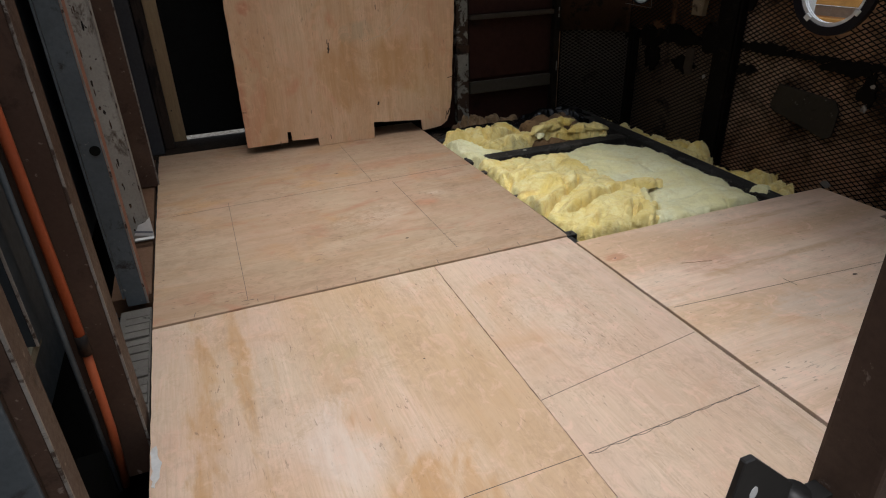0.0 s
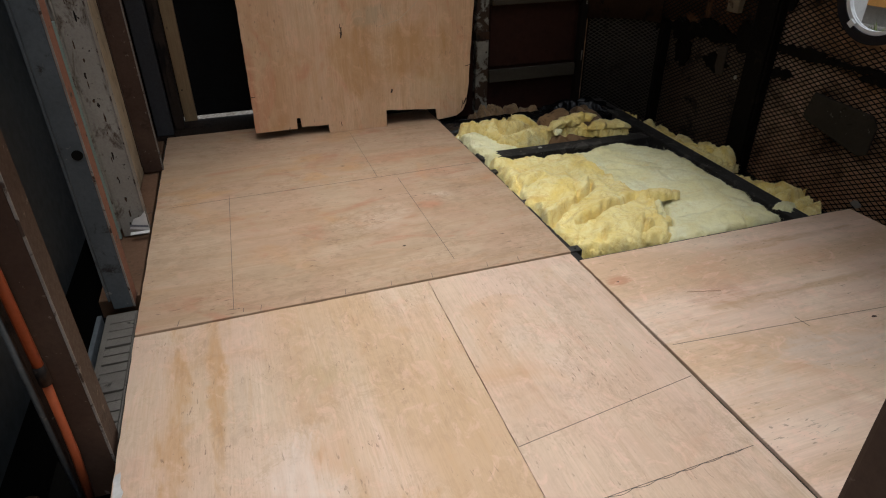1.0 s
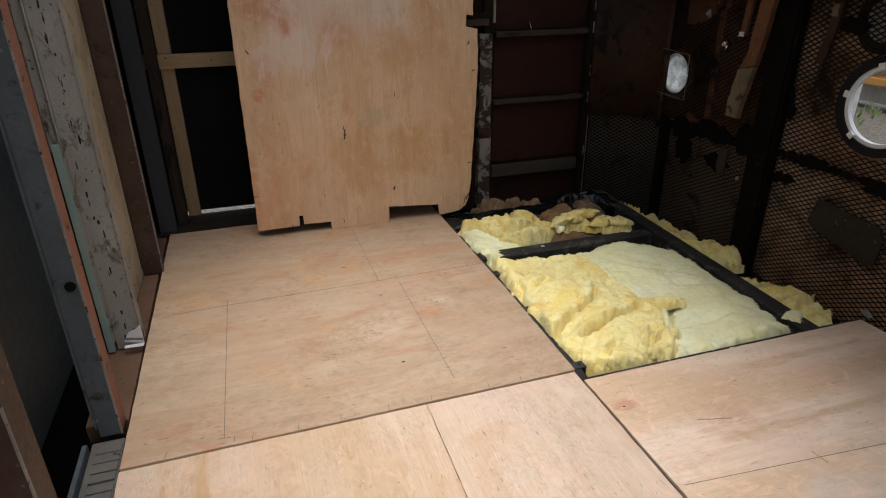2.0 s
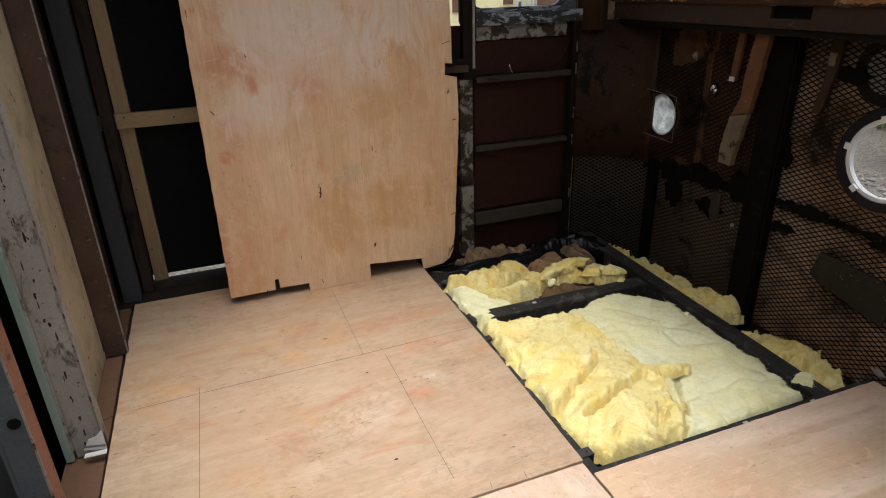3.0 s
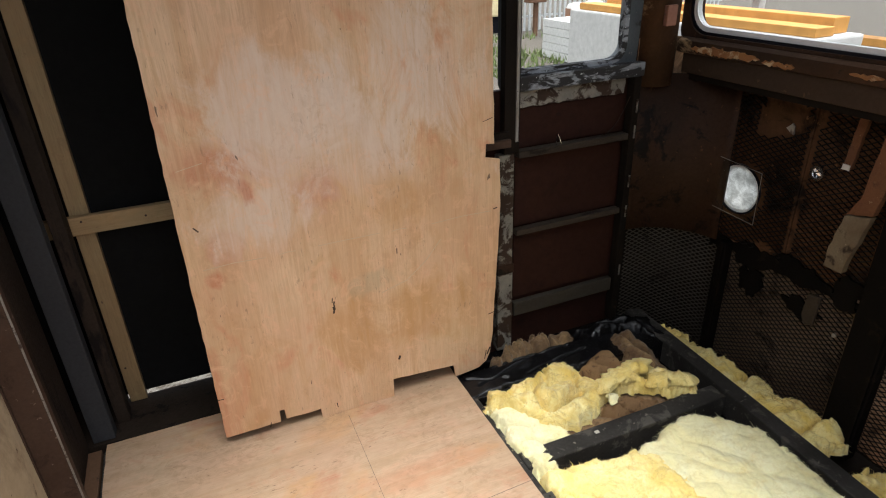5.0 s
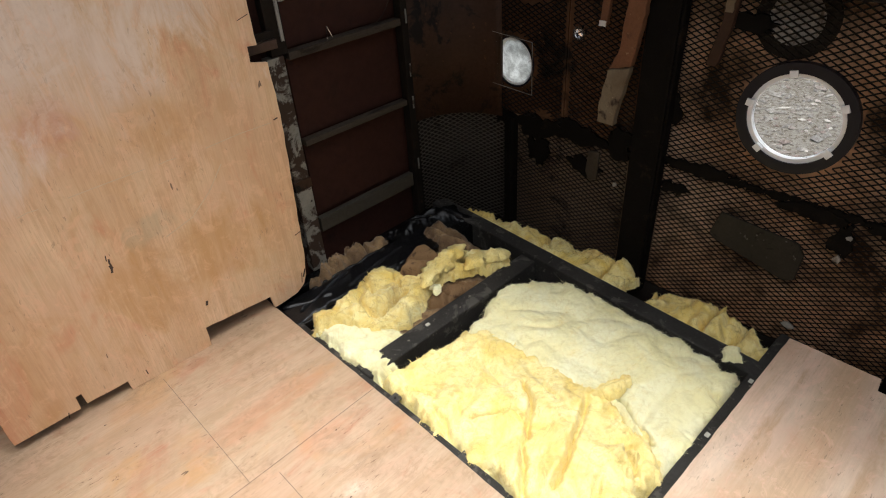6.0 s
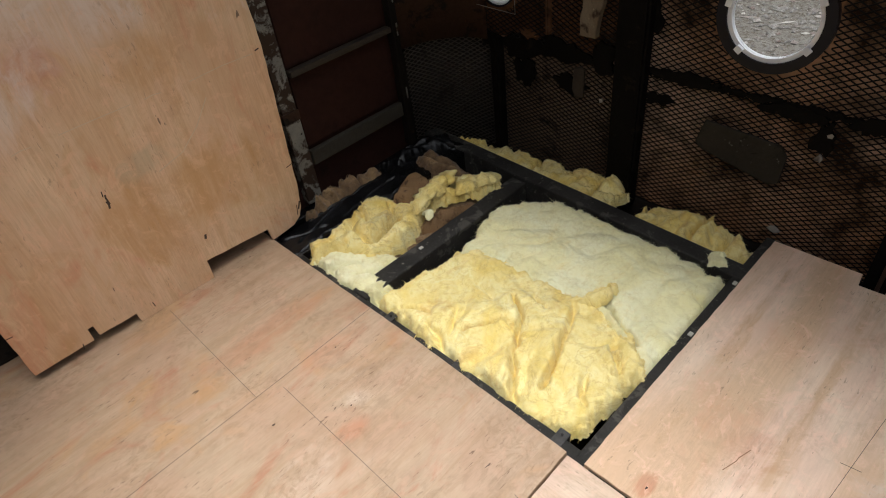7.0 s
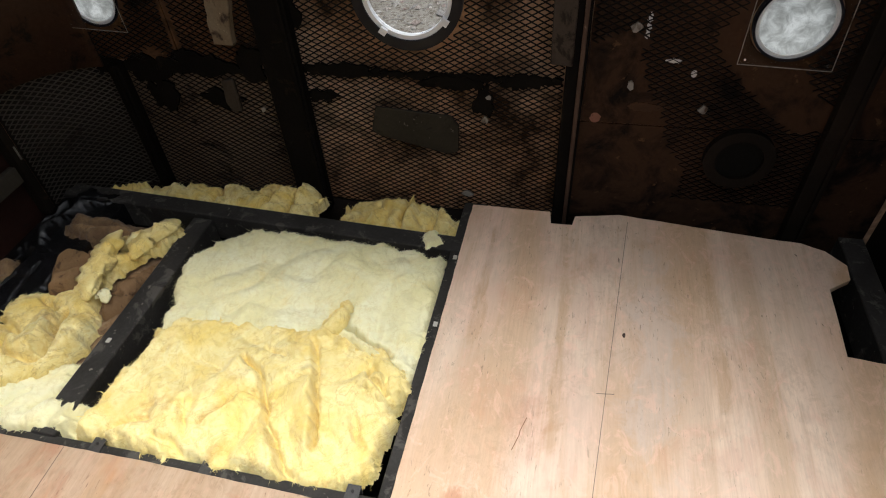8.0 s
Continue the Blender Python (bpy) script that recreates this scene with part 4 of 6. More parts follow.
rod(wire, [(1.90 + 0.115 * k, 1.425 - 0.004 * k, 0.828 + 0.135 * k * k) for k in (0, 0.2, 0.4, 0.6, 0.8, 1.0)], 0.0014, 6)
solo("hanging_wire", wire, LATH, "thin wire bowed up from the rail to the corner", "wire")

post = thing("back_post", (1.51, 1.44, 0), "grey flaking steel post with a rusted band beside the propped board", "post")
part("shaft", boxed(1.468, 1.533, 1.425, 1.465, -0.02, 0.336, 0.003), POST_PAINT, post)
part("band", boxed(1.464, 1.536, 1.422, 1.464, 0.336, 0.375, 0.003), RUST, post, "rusted band")
part("shaft", boxed(1.470, 1.531, 1.427, 1.464, 0.375, 0.815, 0.003), POST_PAINT, post)
upper = thing("upper_post", (1.52, 1.44, 0.82), "black-brown timber post beside the back window", "post")
part("shaft", boxed(1.488, 1.548, 1.424, 1.458, 0.818, 1.98, 0.003), TAR, upper)
part("edge_strip", boxed(1.530, 1.541, 1.418, 1.425, 0.86, 1.98, 0.002), STAINED_GREY, upper)
part("bracket", boxed(1.350, 1.50, 1.395, 1.424, 0.852, 0.880, 0.002), BROWN_STEEL, upper, "dark brown bracket reaching past the board")
part("bracket_lip", boxed(1.350, 1.50, 1.408, 1.424, 0.880, 0.904, 0.002), TAR, upper)
# rounded corner cover
corner = thing("corner_post", (2.06, 1.43, 0), "black steel strip where back wall and rounded corner meet", "post")
part("strip", boxed(2.026, 2.058, 1.418, 1.456, -0.02, 1.03, 0.003), TAR, corner)
for z in (0.2, 0.47, 0.60, 0.8, 0.9):
    part("paint_streak", boxed(2.045, 2.050, 1.414, 1.418, z, z + 0.05), POST_PAINT, corner, "pale paint streak")
bm = bmesh.new()
n = 14
rows = [[bm.verts.new((*wall_at(2.50 + 0.425 * i / n, off), z)) for off in (0.014, 0.026) for z in (0.40, 1.03)] for i in range(n + 1)]
for a, b in zip(rows, rows[1:]):
    bm.faces.new((a[0], a[1], b[1], b[0])), bm.faces.new((a[2], b[2], b[3], a[3])), bm.faces.new((a[1], a[3], b[3], b[1])), bm.faces.new((a[0], b[0], b[2], a[2]))
bm.faces.new((rows[0][0], rows[0][2], rows[0][3], rows[0][1])), bm.faces.new((rows[-1][0], rows[-1][1], rows[-1][3], rows[-1][2]))
solo("corner_cover", bm, RUST, "rust-brown curved sheet covering the rounded corner", "panel", smooth=True)
bm = rod(bmesh.new(), [(2.140, 1.462, 0.99), (2.140, 1.462, ROOF_Z)], 0.075, 20)
solo("corner_pillar", bm, RUST_LIGHT, "rusty rounded pillar between the two windows", "pillar", kind="structure", smooth=True)
bm = boxed(2.105, 2.150, 1.378, 1.398, 1.205, 1.275, 0.004)
solo("pillar_tab", bm, PRIMER, "orange primed steel tab on the corner pillar", "tab")

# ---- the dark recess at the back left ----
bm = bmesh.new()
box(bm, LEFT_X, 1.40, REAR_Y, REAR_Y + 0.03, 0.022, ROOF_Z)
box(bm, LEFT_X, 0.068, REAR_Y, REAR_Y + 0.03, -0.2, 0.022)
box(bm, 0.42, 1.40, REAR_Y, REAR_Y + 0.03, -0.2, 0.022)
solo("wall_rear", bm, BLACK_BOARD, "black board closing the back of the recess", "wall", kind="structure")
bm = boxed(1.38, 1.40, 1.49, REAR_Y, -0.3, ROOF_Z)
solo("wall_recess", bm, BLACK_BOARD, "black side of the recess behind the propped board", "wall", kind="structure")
bm = boxed(LEFT_X, 1.40, 1.512, 1.738, -0.2, 0.004)
solo("rear_sill", bm, DARK_WOOD, "dark dirty timber sill behind the plywood floor", "sill", kind="structure")
batten = solo("upright_batten", boxed(0.083, 0.140, 1.705, 1.735, 0.008, 1.95, 0.002), PINE, "pale pine upright batten against the black board", "batten")
solo("cross_batten", boxed(-0.002, 0.62, 1.678, 1.703, 0.700, 0.760, 0.002), PINE_X, "pale pine cross batten fixed over the upright", "batten")

for x, z in ((0.10, 0.16), (0.115, 0.745), (0.30, 0.73)):
    bm = disc(bmesh.new(), (0, 0), 0.0035, -0.001, 0.001, 10)
    bmesh.ops.rotate(bm, verts=bm.verts, cent=(0, 0, 0), matrix=Matrix.Rotation(radians(90), 3, "Z"))
    bmesh.ops.translate(bm, verts=bm.verts, vec=(x, 1.7035 if z < 0.5 else 1.6765, z))
    solo("screw_head", bm, KNOT, "dark screw head in a pine batten", "screw", "screws in the battens")

# ---- left wall ----
bm = bmesh.new()
box(bm, LEFT_X - 0.03, LEFT_X, -1.30, REAR_Y + 0.03, 0.01, ROOF_Z)
solo("wall_west", bm, CLADDING, "dark blue-grey outer cladding behind open studs", "wall", kind="structure")
solo("wall_west_foot", boxed(LEFT_X - 0.05, LEFT_X - 0.03, -1.30, 1.77, -0.4, 0.2), CAVITY, "black foot of the outer wall", "wall", kind="structure")


def stud(y, x0, x1, face, side, label, depth=0.06, z0=0.0, lip=True):
    """A steel channel: a web to the door side, a side flange into the room and a rolled lip."""
    st = thing("wall_stud", ((x0 + x1) / 2, y, z0), label, "stud", "studs of the open wall")
    part("web", boxed(x0, x1 - 0.004, y, y + 0.005, z0, ROOF_Z - 0.02, 0.001), face, st)
    part("flange", boxed(x1 - 0.004, x1, y + 0.0005, y + depth, z0, ROOF_Z - 0.02, 0.001), side, st)
    # Thin strip along the corner: worn steel with a painted highlight.
    part("worn_lit_edge", boxed(x1 - 0.003, x1 + 0.0012, y - 0.0012, y + 0.003, z0, ROOF_Z - 0.02, 0.0005), EDGE_WORN_LIT, st, "bare worn edge, paled for its highlight")
    if lip:
        part("lip", boxed(x0 - 0.006, x0 - 0.001, y - 0.008, y + 0.012, z0 + 0.03, ROOF_Z - 0.03, 0.0015), face, st)
    return st


s1 = stud(0.143, -0.062, -0.011, GREY_PAINT, PRIMER, "blue-grey painted steel stud with an orange primed side")
bm = bmesh.new()
disc(bm, (0, 0), 0.012, -0.002, 0.002, 20)
bmesh.ops.rotate(bm, verts=bm.verts, cent=(0, 0, 0), matrix=Matrix.Rotation(radians(90), 3, "Z"))
bmesh.ops.translate(bm, verts=bm.verts, vec=(-0.030, 0.1425, 0.430))
part("bolt_hole", bm, CAVITY, s1, "black bolt hole")
s2 = stud(0.57, -0.078, -0.004, STAINED_GREY, STAINED_GREY, "stained grey steel stud with rust streaks", 0.055)
part("trim", boxed(-0.104, -0.084, 0.556, 0.572, 0.0, 0.66, 0.002), MINT, s2, "mint green trim")
part("upper_web", boxed(-0.110, -0.0795, 0.571, 0.575, 0.64, ROOF_Z - 0.02, 0.001), STAINED_GREY, s2)
rnd = random.Random(41)
for k in range(44):
    cx, cz = -0.046 + rnd.gauss(0, 0.007), 0.05 + 0.040 * k + rnd.uniform(-0.02, 0.02)
    w, h = rnd.uniform(0.0012, 0.0045), rnd.uniform(0.004, 0.018)
    pts = [(cx + w * rnd.uniform(0.5, 1.1) * math.cos(a), cz + h * rnd.uniform(0.6, 1.1) * math.sin(a)) for a in (math.tau * i / 10 for i in range(10))]
    part("rust_streak", slab(pts, (0.5692, 0.5699), "y"), RUST_SPECK if k % 3 else DARK_WOOD, s2, "rust breaking through the paint")
s3 = stud(1.11, -0.056, 0.014, BROWN_STEEL, BROWN_STEEL, "brown stained steel angle at the floor's edge", 0.03)
s4 = stud(-0.39, -0.080, -0.006, BROWN_STEEL, BROWN_STEEL, "dark brown steel stud beside an orange conduit", 0.07, -0.10)
s5 = stud(-0.80, -0.045, -0.022, BROWN_STEEL, BROWN_STEEL, "brown steel stud with flaking blue-grey paint", 0.05, -0.10)
part("painted_flange", boxed(-0.118, -0.046, -0.812, -0.804, -0.10, 2.0, 0.002), GREY_PAINT, s5, "flaking blue-grey flange")
s6 = stud(-0.47, -0.150, -0.098, CLADDING, CLADDING, "dark blue-grey inner stud", 0.05, 0.29, False)
solo("cream_panel", boxed(-0.070, -0.060, 0.64, 1.118, 0.0, 1.95, 0.002), CREAM, "cream stained panel between two wall studs", "panel")
solo("blue_wood_stud", boxed(-0.030, 0.040, 1.525, 1.575, 0.006, 1.96, 0.004), BLUE_WOOD, "faded blue-grey timber stud in the back corner", "stud")
solo("dark_wood_stud", boxed(0.042, 0.085, 1.60, 1.66, 0.006, 1.96, 0.004), DARK_WOOD, "dark rotten timber stud in the back corner", "stud")
solo("corner_board", boxed(-0.062, -0.045, 1.16, 1.52, 0.0, 1.96, 0.003), DARK_WOOD, "dark timber board lining the back corner", "board")
solo("sole_plate", boxed(-0.11, -0.006, 0.205, 1.50, -0.06, -0.006, 0.003), BROWN_PLATE, "brown stained sole plate along the floor's edge", "plate")
sill = solo("felt_sill", boxed(-0.082, -0.005, -0.335, 0.135, -0.08, -0.008, 0.004), SILL_FELT, "cracked grey felt strip along the floor's edge", "sill")
rnd = random.Random(5)
for i in range(13):
    y = -0.325 + 0.034 * i
    part("felt_strip", boxed(-0.066, -0.008, y, y + 0.029 + rnd.uniform(-0.004, 0.003), -0.0075, -0.003 + rnd.uniform(0, 0.0025), 0.001), SILL_FELT, sill)
solo("sill_edge", boxed(-0.100, -0.088, -0.30, 0.12, -0.09, 0.004, 0.002), GREY_PAINT, "grey steel edge strip beside the felt sill", "strip")
pipe = thing("conduit", (-0.053, -0.415, -0.09), "orange painted conduit running up the wall stud", "pipe")
part("upper_tube", rod(bmesh.new(), [(-0.060, -0.415, 1.95), (-0.058, -0.415, 1.2), (-0.055, -0.415, 0.66), (-0.052, -0.414, 0.252)], 0.0085, 14), COPPER, pipe, smooth=True)
part("coupling", rod(bmesh.new(), [(-0.052, -0.414, 0.262), (-0.052, -0.414, 0.222)], 0.0105, 14), RUST, pipe, "rusty coupling", smooth=True)
part("lower_tube", rod(bmesh.new(), [(-0.052, -0.414, 0.23), (-0.056, -0.412, 0.05), (-0.066, -0.41, -0.10)], 0.0078, 14), COPPER, pipe, smooth=True)
solo("wall_cable", rod(bmesh.new(), [(-0.076, -0.425, 1.95), (-0.073, -0.425, 0.3), (-0.076, -0.42, -0.1)], 0.005, 8), GREY_PAINT, "thin grey cable beside the conduit", "cable", smooth=True)
solo("wall_ledge", boxed(-0.185, -0.105, -0.795, -0.42, 0.270, 0.292, 0.004), OLIVE, "worn olive timber ledge between two studs", "ledge")
solo("red_panel", boxed(-0.185, -0.172, -0.795, -0.46, 0.294, 1.95, 0.002), RED_PANEL, "red-brown panel above the ledge", "panel")
leaflet = thing("leaflet", (-0.02, 0.55, 0.0), "small folded white printed card leaning by the floor's edge", "card")
part("leaf", slab([(-0.052, 0.034), (0.004, 0.022), (0.004, 0.088), (-0.012, 0.072), (-0.034, 0.066)], (0.549, 0.551), "y"), CARD, leaflet)
part("printed_band", slab([(-0.050, 0.043), (0.003, 0.032), (0.003, 0.039), (-0.049, 0.050)], (0.5475, 0.5485), "y"), CARD_GREY, leaflet)
part("fold", slab([(-0.052, 0.532), (0.004, 0.530), (0.004, 0.549), (-0.052, 0.549)], (0.020, 0.022), "z"), CARD, leaflet)

# ---- front end and roof ----
# Bulkhead; its unseen reach towards the doorway is set to block front light.
solo("wall_south", boxed(1.10, 2.352, -1.33, -1.30, -0.3, ROOF_Z), TAR, "dark bulkhead, extended unseen towards the doorway to hold back light", "wall", kind="structure")
# No roof is visible; these edges are added and sized for the light inside.
bm = bmesh.new()
box(bm, LEFT_X - 0.03, -0.06, -1.33, REAR_Y + 0.03, ROOF_Z, ROOF_Z + 0.03)
box(bm, 1.50, 2.36, -1.33, REAR_Y + 0.03, ROOF_Z, ROOF_Z + 0.03)
box(bm, -0.06, 1.50, 0.80, REAR_Y + 0.03, ROOF_Z, ROOF_Z + 0.03)
solo("ceiling", bm, TAR, "unseen roof edges added to shape the light from above", "ceiling", kind="structure")
door_post = thing("door_post", (0.67, -1.25, 0), "rusty steel door post with a dark hinge plate", "door post")
part("shaft", boxed(0.632, 0.70, -1.285, -1.235, -0.05, 1.99, 0.004), BROWN_STEEL, door_post)
part("inner_face", boxed(0.701, 0.76, -1.28, -1.24, -0.05, 1.99, 0.004), TAR, door_post)
hinge = part("hinge_leaf", slab([(0.515, 0.44), (0.585, 0.44), (0.585, 0.468), (0.534, 0.516), (0.524, 0.516)], (-1.252, -1.246), "y", 0.001), DARK_HINGE, door_post, "dark steel hinge leaf")
part("screw_hole", slab([(0.541 + 0.004 * math.cos(k * 0.785), 0.478 + 0.007 * math.sin(k * 0.785)) for k in range(8)], (-1.2526, -1.2522), "y"), CARD, hinge, "worn screw hole")
part("weld_strap", boxed(0.586, 0.640, -1.258, -1.240, 0.37, 0.44, 0.002), DARK_HINGE, door_post)
part("knuckle", rod(bmesh.new(), [(0.596, -1.249, 0.36), (0.596, -1.249, 0.452)], 0.012, 16), DARK_HINGE, door_post, smooth=True)

# ---- round lights in the side wall ----
def porthole(y, z, r, label, clips, sheet):
    x = WALL_X - 0.016
    th = thing("round_light", (x, y, z), label, "round window", "round windows of the side wall")
    rim = r - 0.018 if clips else r - 0.003
    part("sleeve", ring(bmesh.new(), (y, z), r + 0.012 if clips else r + 0.003, rim, x - 0.004, x + 0.026), RUBBER, th, "black sleeve")
    part("bezel", ring(bmesh.new(), (y, z), rim, rim - (0.013 if clips else 0.009), x + 0.002, x + 0.020), WHITE_RING, th, "bright rim")
    if clips:
        for a in (76, 152, 214, 306, 10):
            bm = boxed(-0.012, 0.010, -0.011, 0.011, -0.007, 0.013, 0.002)
            bmesh.ops.rotate(bm, verts=bm.verts, cent=(0, 0, 0), matrix=Matrix.Rotation(radians(a - 90), 3, "X"))
            bmesh.ops.translate(bm, verts=bm.verts, vec=(x + 0.004, y + (rim - 0.004) * math.cos(radians(a)), z + (rim - 0.004) * math.sin(radians(a))))
            part("clip", bm, WHITE_RING, th)
    lens = part("lens", disc(bmesh.new(), (y, z), rim - (0.013 if clips else 0.009), x + 0.010, x + 0.014), CLEAR if clips else FROST, th)
    lens.visible_shadow = False
    if sheet:
        cut = [(y - sheet, z - sheet), (y + sheet, z - sheet * 0.92), (y + sheet * 0.98, z + sheet), (y - sheet * 0.96, z + sheet * 0.90)]
        sh = part("cover_sheet", slab(cut, (x - 0.0165, x - 0.0150), "x"), ACRYLIC, th, "thin clear sheet")
        sh.visible_shadow = False
        inner = [(y + (a - y) * 0.985, z + (b - z) * 0.985) for a, b in cut]
        part("sheet_edge", frame_loop(cut, inner, (x - 0.0185, x - 0.0168), "x"), STAINED_GREY, th, "pale edge of the sheet")
        for a, b in cut[:2]:
            part("tack", rod(bmesh.new(), [(x - 0.017, y + (a - y) * 0.86, z + (b - z) * 0.86), (x - 0.020, y + (a - y) * 0.86, z + (b - z) * 0.86)], 0.003, 8), CHROME, th)
    return th


porthole(1.143, 0.632, 0.094, "small round light behind a clear square sheet", False, 0.105)
porthole(0.130, 0.664, 0.148, "large round light in a clipped bright rim", True, 0)
porthole(-0.868, 0.622, 0.097, "round light with a clear sheet over it", False, 0.115)
solo("hole_grommet", ring(bmesh.new(), (0.855, 0.784), 0.024, 0.0165, WALL_X - 0.022, WALL_X - 0.001, 24), CHROME, "bright grommet round a small hole to daylight", "grommet")
duct = thing("duct_opening", (WALL_X, -0.84, 0.13), "dark round duct opening with a black rim in the lining", "duct")
part("rim", ring(bmesh.new(), (-0.84, 0.213), 0.098, 0.066, WALL_X - 0.030, WALL_X - 0.003, 32), TAR, duct)
part("opening", disc(bmesh.new(), (-0.84, 0.213), 0.066, WALL_X - 0.016, WALL_X - 0.004, 32), CAVITY, duct)
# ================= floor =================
solo("underfloor", boxed(LEFT_X, 2.36, -1.33, 1.74, -0.32, -0.30), CAVITY, "pan under the floor joists, near-black for the shade there", "floor", kind="structure")


def timber(name, p, q, w, z0, z1, mat, label, group="floor joists"):
    """A joist from p to q, w wide."""
    d = (Vector(q) - Vector(p)).normalized()
    s = Vector((-d.y, d.x)) * w / 2
    pts = [(p[0] - s.x, p[1] - s.y), (q[0] - s.x, q[1] - s.y), (q[0] + s.x, q[1] + s.y), (p[0] + s.x, p[1] + s.y)]
    return solo(name, slab(pts, (z0, z1), "z", 0.003), mat, label, "joist", group)


timber("floor_joist", (1.26, 0.856), (2.08, 0.846), 0.072, -0.12, -0.012, BITUMEN, "black painted timber joist between wool batts")
timber("floor_joist", (2.164, 1.44), (2.084, -0.10), 0.068, -0.12, -0.014, BITUMEN, "black painted timber joist along the meshed wall")
timber("floor_joist", (1.20, -0.052), (2.30, -0.062), 0.078, -0.12, -0.019, BITUMEN, "black timber joist under the plywood's edge")
timber("floor_joist", (1.20, 1.275), (2.16, 1.255), 0.15, -0.12, -0.022, BLACK_FILM, "joist wrapped in shiny black plastic film")
timber("floor_joist", (1.228, -0.10), (1.236, 1.42), 0.064, -0.12, -0.021, BITUMEN, "black timber joist under the plywood's long edge")
timber("floor_joist", (1.25, 1.425), (2.20, 1.425), 0.05, -0.12, -0.035, BLACK_FILM, "joist at the back wall under black film")
for y in (-0.62, -1.22):
    timber("floor_joist", (LEFT_X + 0.1, y), (2.30, y), 0.07, -0.14, -0.019, BITUMEN, "hidden timber joist carrying the plywood")
timber("floor_joist", (0.02, -1.2), (0.02, 1.5), 0.05, -0.14, -0.019, BITUMEN, "timber joist along the open wall")
for y in (0.700, 0.402, 0.045):
    clip = thing("joist_clip", (1.255, y, -0.02), "small dull steel clip on the joist's edge", "clip", "clips on the joist")
    part("plate", boxed(1.232, 1.278, y - 0.016, y + 0.016, -0.020, -0.0165, 0.0005), STEEL, clip)
    part("tab", boxed(1.275, 1.279, y - 0.014, y + 0.014, -0.055, -0.018, 0.0005), STEEL, clip)
    part("screw", rod(bmesh.new(), [(1.262, y, -0.017), (1.262, y, -0.0145)], 0.004, 10), DARK_HINGE, clip)


def sheet(points, mat, label, seed, top=0.0):
    ob = solo("plywood_sheet", slab(ragged(points, 0.03, 0.0009, seed), (-0.018, top), "z", 0.0008), mat, label, "plywood", "plywood floor sheets")
    return ob


back_sheet = sheet([(0.0, 0.002), (1.221, 0.002), (1.234, 0.52), (1.236, 1.500), (0.011, 1.506)], PLY_BACK, "dirty plywood floor sheet with pencil lines and dark flecks", 1, 0.004)
front_sheet = sheet([(0.004, -1.25), (0.734, -1.25), (0.7625, -0.002), (-0.001, -0.002)], PLY_FRONT, "pale plywood floor sheet with flame-shaped grain", 2)
strip_sheet = sheet([(0.7352, -1.25), (1.2035, -1.25), (1.2165, -0.003), (0.7638, -0.002)], PLY_STRIP, "narrow plywood floor sheet with a pencilled cut line", 3)
right_sheet = sheet([(1.2165, -1.25), (1.80, -1.25), (1.815, -1.09), (2.047, -1.10), (2.094, -1.163), (2.152, -1.168), (2.205, -1.12), (2.230, -1.06), (2.236, -0.97),
                     (2.284, -0.53), (2.256, -0.392), (2.214, -0.385), (2.212, -0.318), (2.268, -0.312), (2.268, -0.056), (1.2235, -0.046)], PLY_RIGHT, "plywood floor sheet notched round a wall rib", 4)
# a lath in the widening joint
solo("joint_lath", slab([(1.2172, -0.06), (1.2232, -0.06), (1.2160, -1.24), (1.2040, -1.24)], (-0.0185, -0.009)), DARK_WOOD, "dark timber seen in the joint between floor sheets", "lath")


def line(parent, pts, w=0.0014, z=None, mat=PENCIL, name="pencil_line", h=0.0005):
    """A drawn mark lying on a sheet."""
    z = (0.004 if parent == back_sheet else 0.0) if z is None else z
    bm = bmesh.new()
    for p, q in zip(pts, pts[1:]):
        d = (Vector(q) - Vector(p)).normalized()
        s = Vector((-d.y, d.x)) * w / 2
        a = [bm.verts.new((p[0] - s.x, p[1] - s.y, z + h)), bm.verts.new((q[0] - s.x, q[1] - s.y, z + h)), bm.verts.new((q[0] + s.x, q[1] + s.y, z + h)), bm.verts.new((p[0] + s.x, p[1] + s.y, z + h))]
        b = [bm.verts.new((v.co.x, v.co.y, z)) for v in a]
        bm.faces.new(a)
        for k in range(4):
            bm.faces.new((b[k], b[(k + 1) % 4], a[(k + 1) % 4], a[k]))
    return part(name, bm, mat, parent)


line(back_sheet, [(0.238, 0.032), (0.252, 0.773)])
line(back_sheet, [(0.222, 0.034), (0.254, 0.031)])
line(back_sheet, [(0.262, 0.012), (0.263, 0.030)])
line(back_sheet, [(0.06, 0.735), (0.26, 0.742), (0.87, 0.752), (1.232, 0.762)], 0.0013)
line(back_sheet, [(0.872, 0.72), (0.872, 0.08)], 0.0012)
line(back_sheet, [(0.80, 0.755), (0.80, 1.29)], 0.0011)
for x in (0.10, 0.305, 0.42, 0.53, 0.66, 0.78, 0.95, 1.05):
    line(back_sheet, [(x, 0.004), (x + 0.004, 0.028)], 0.0012)
line(strip_sheet, [(0.750, -0.632), (1.205, -0.574)], 0.0012)
saw = [(0.755 + 0.434 * i / 60, -0.793 + 0.012 * i / 60) for i in range(61)]
line(strip_sheet, saw, 0.0012)
line(strip_sheet, [(0.755 + 0.434 * i / 60, -0.793 + 0.012 * i / 60 - 0.007 * abs(math.sin(i * 0.44)) * (1 - i / 80)) for i in range(58)], 0.0010)
line(front_sheet, [(0.503, -0.791), (0.742, -0.792)], 0.0012)
line(right_sheet, [(1.236, -0.468), (2.25, -0.556)], 0.0012)
line(right_sheet, [(1.60, -0.478), (1.605, -0.52)], 0.0012)


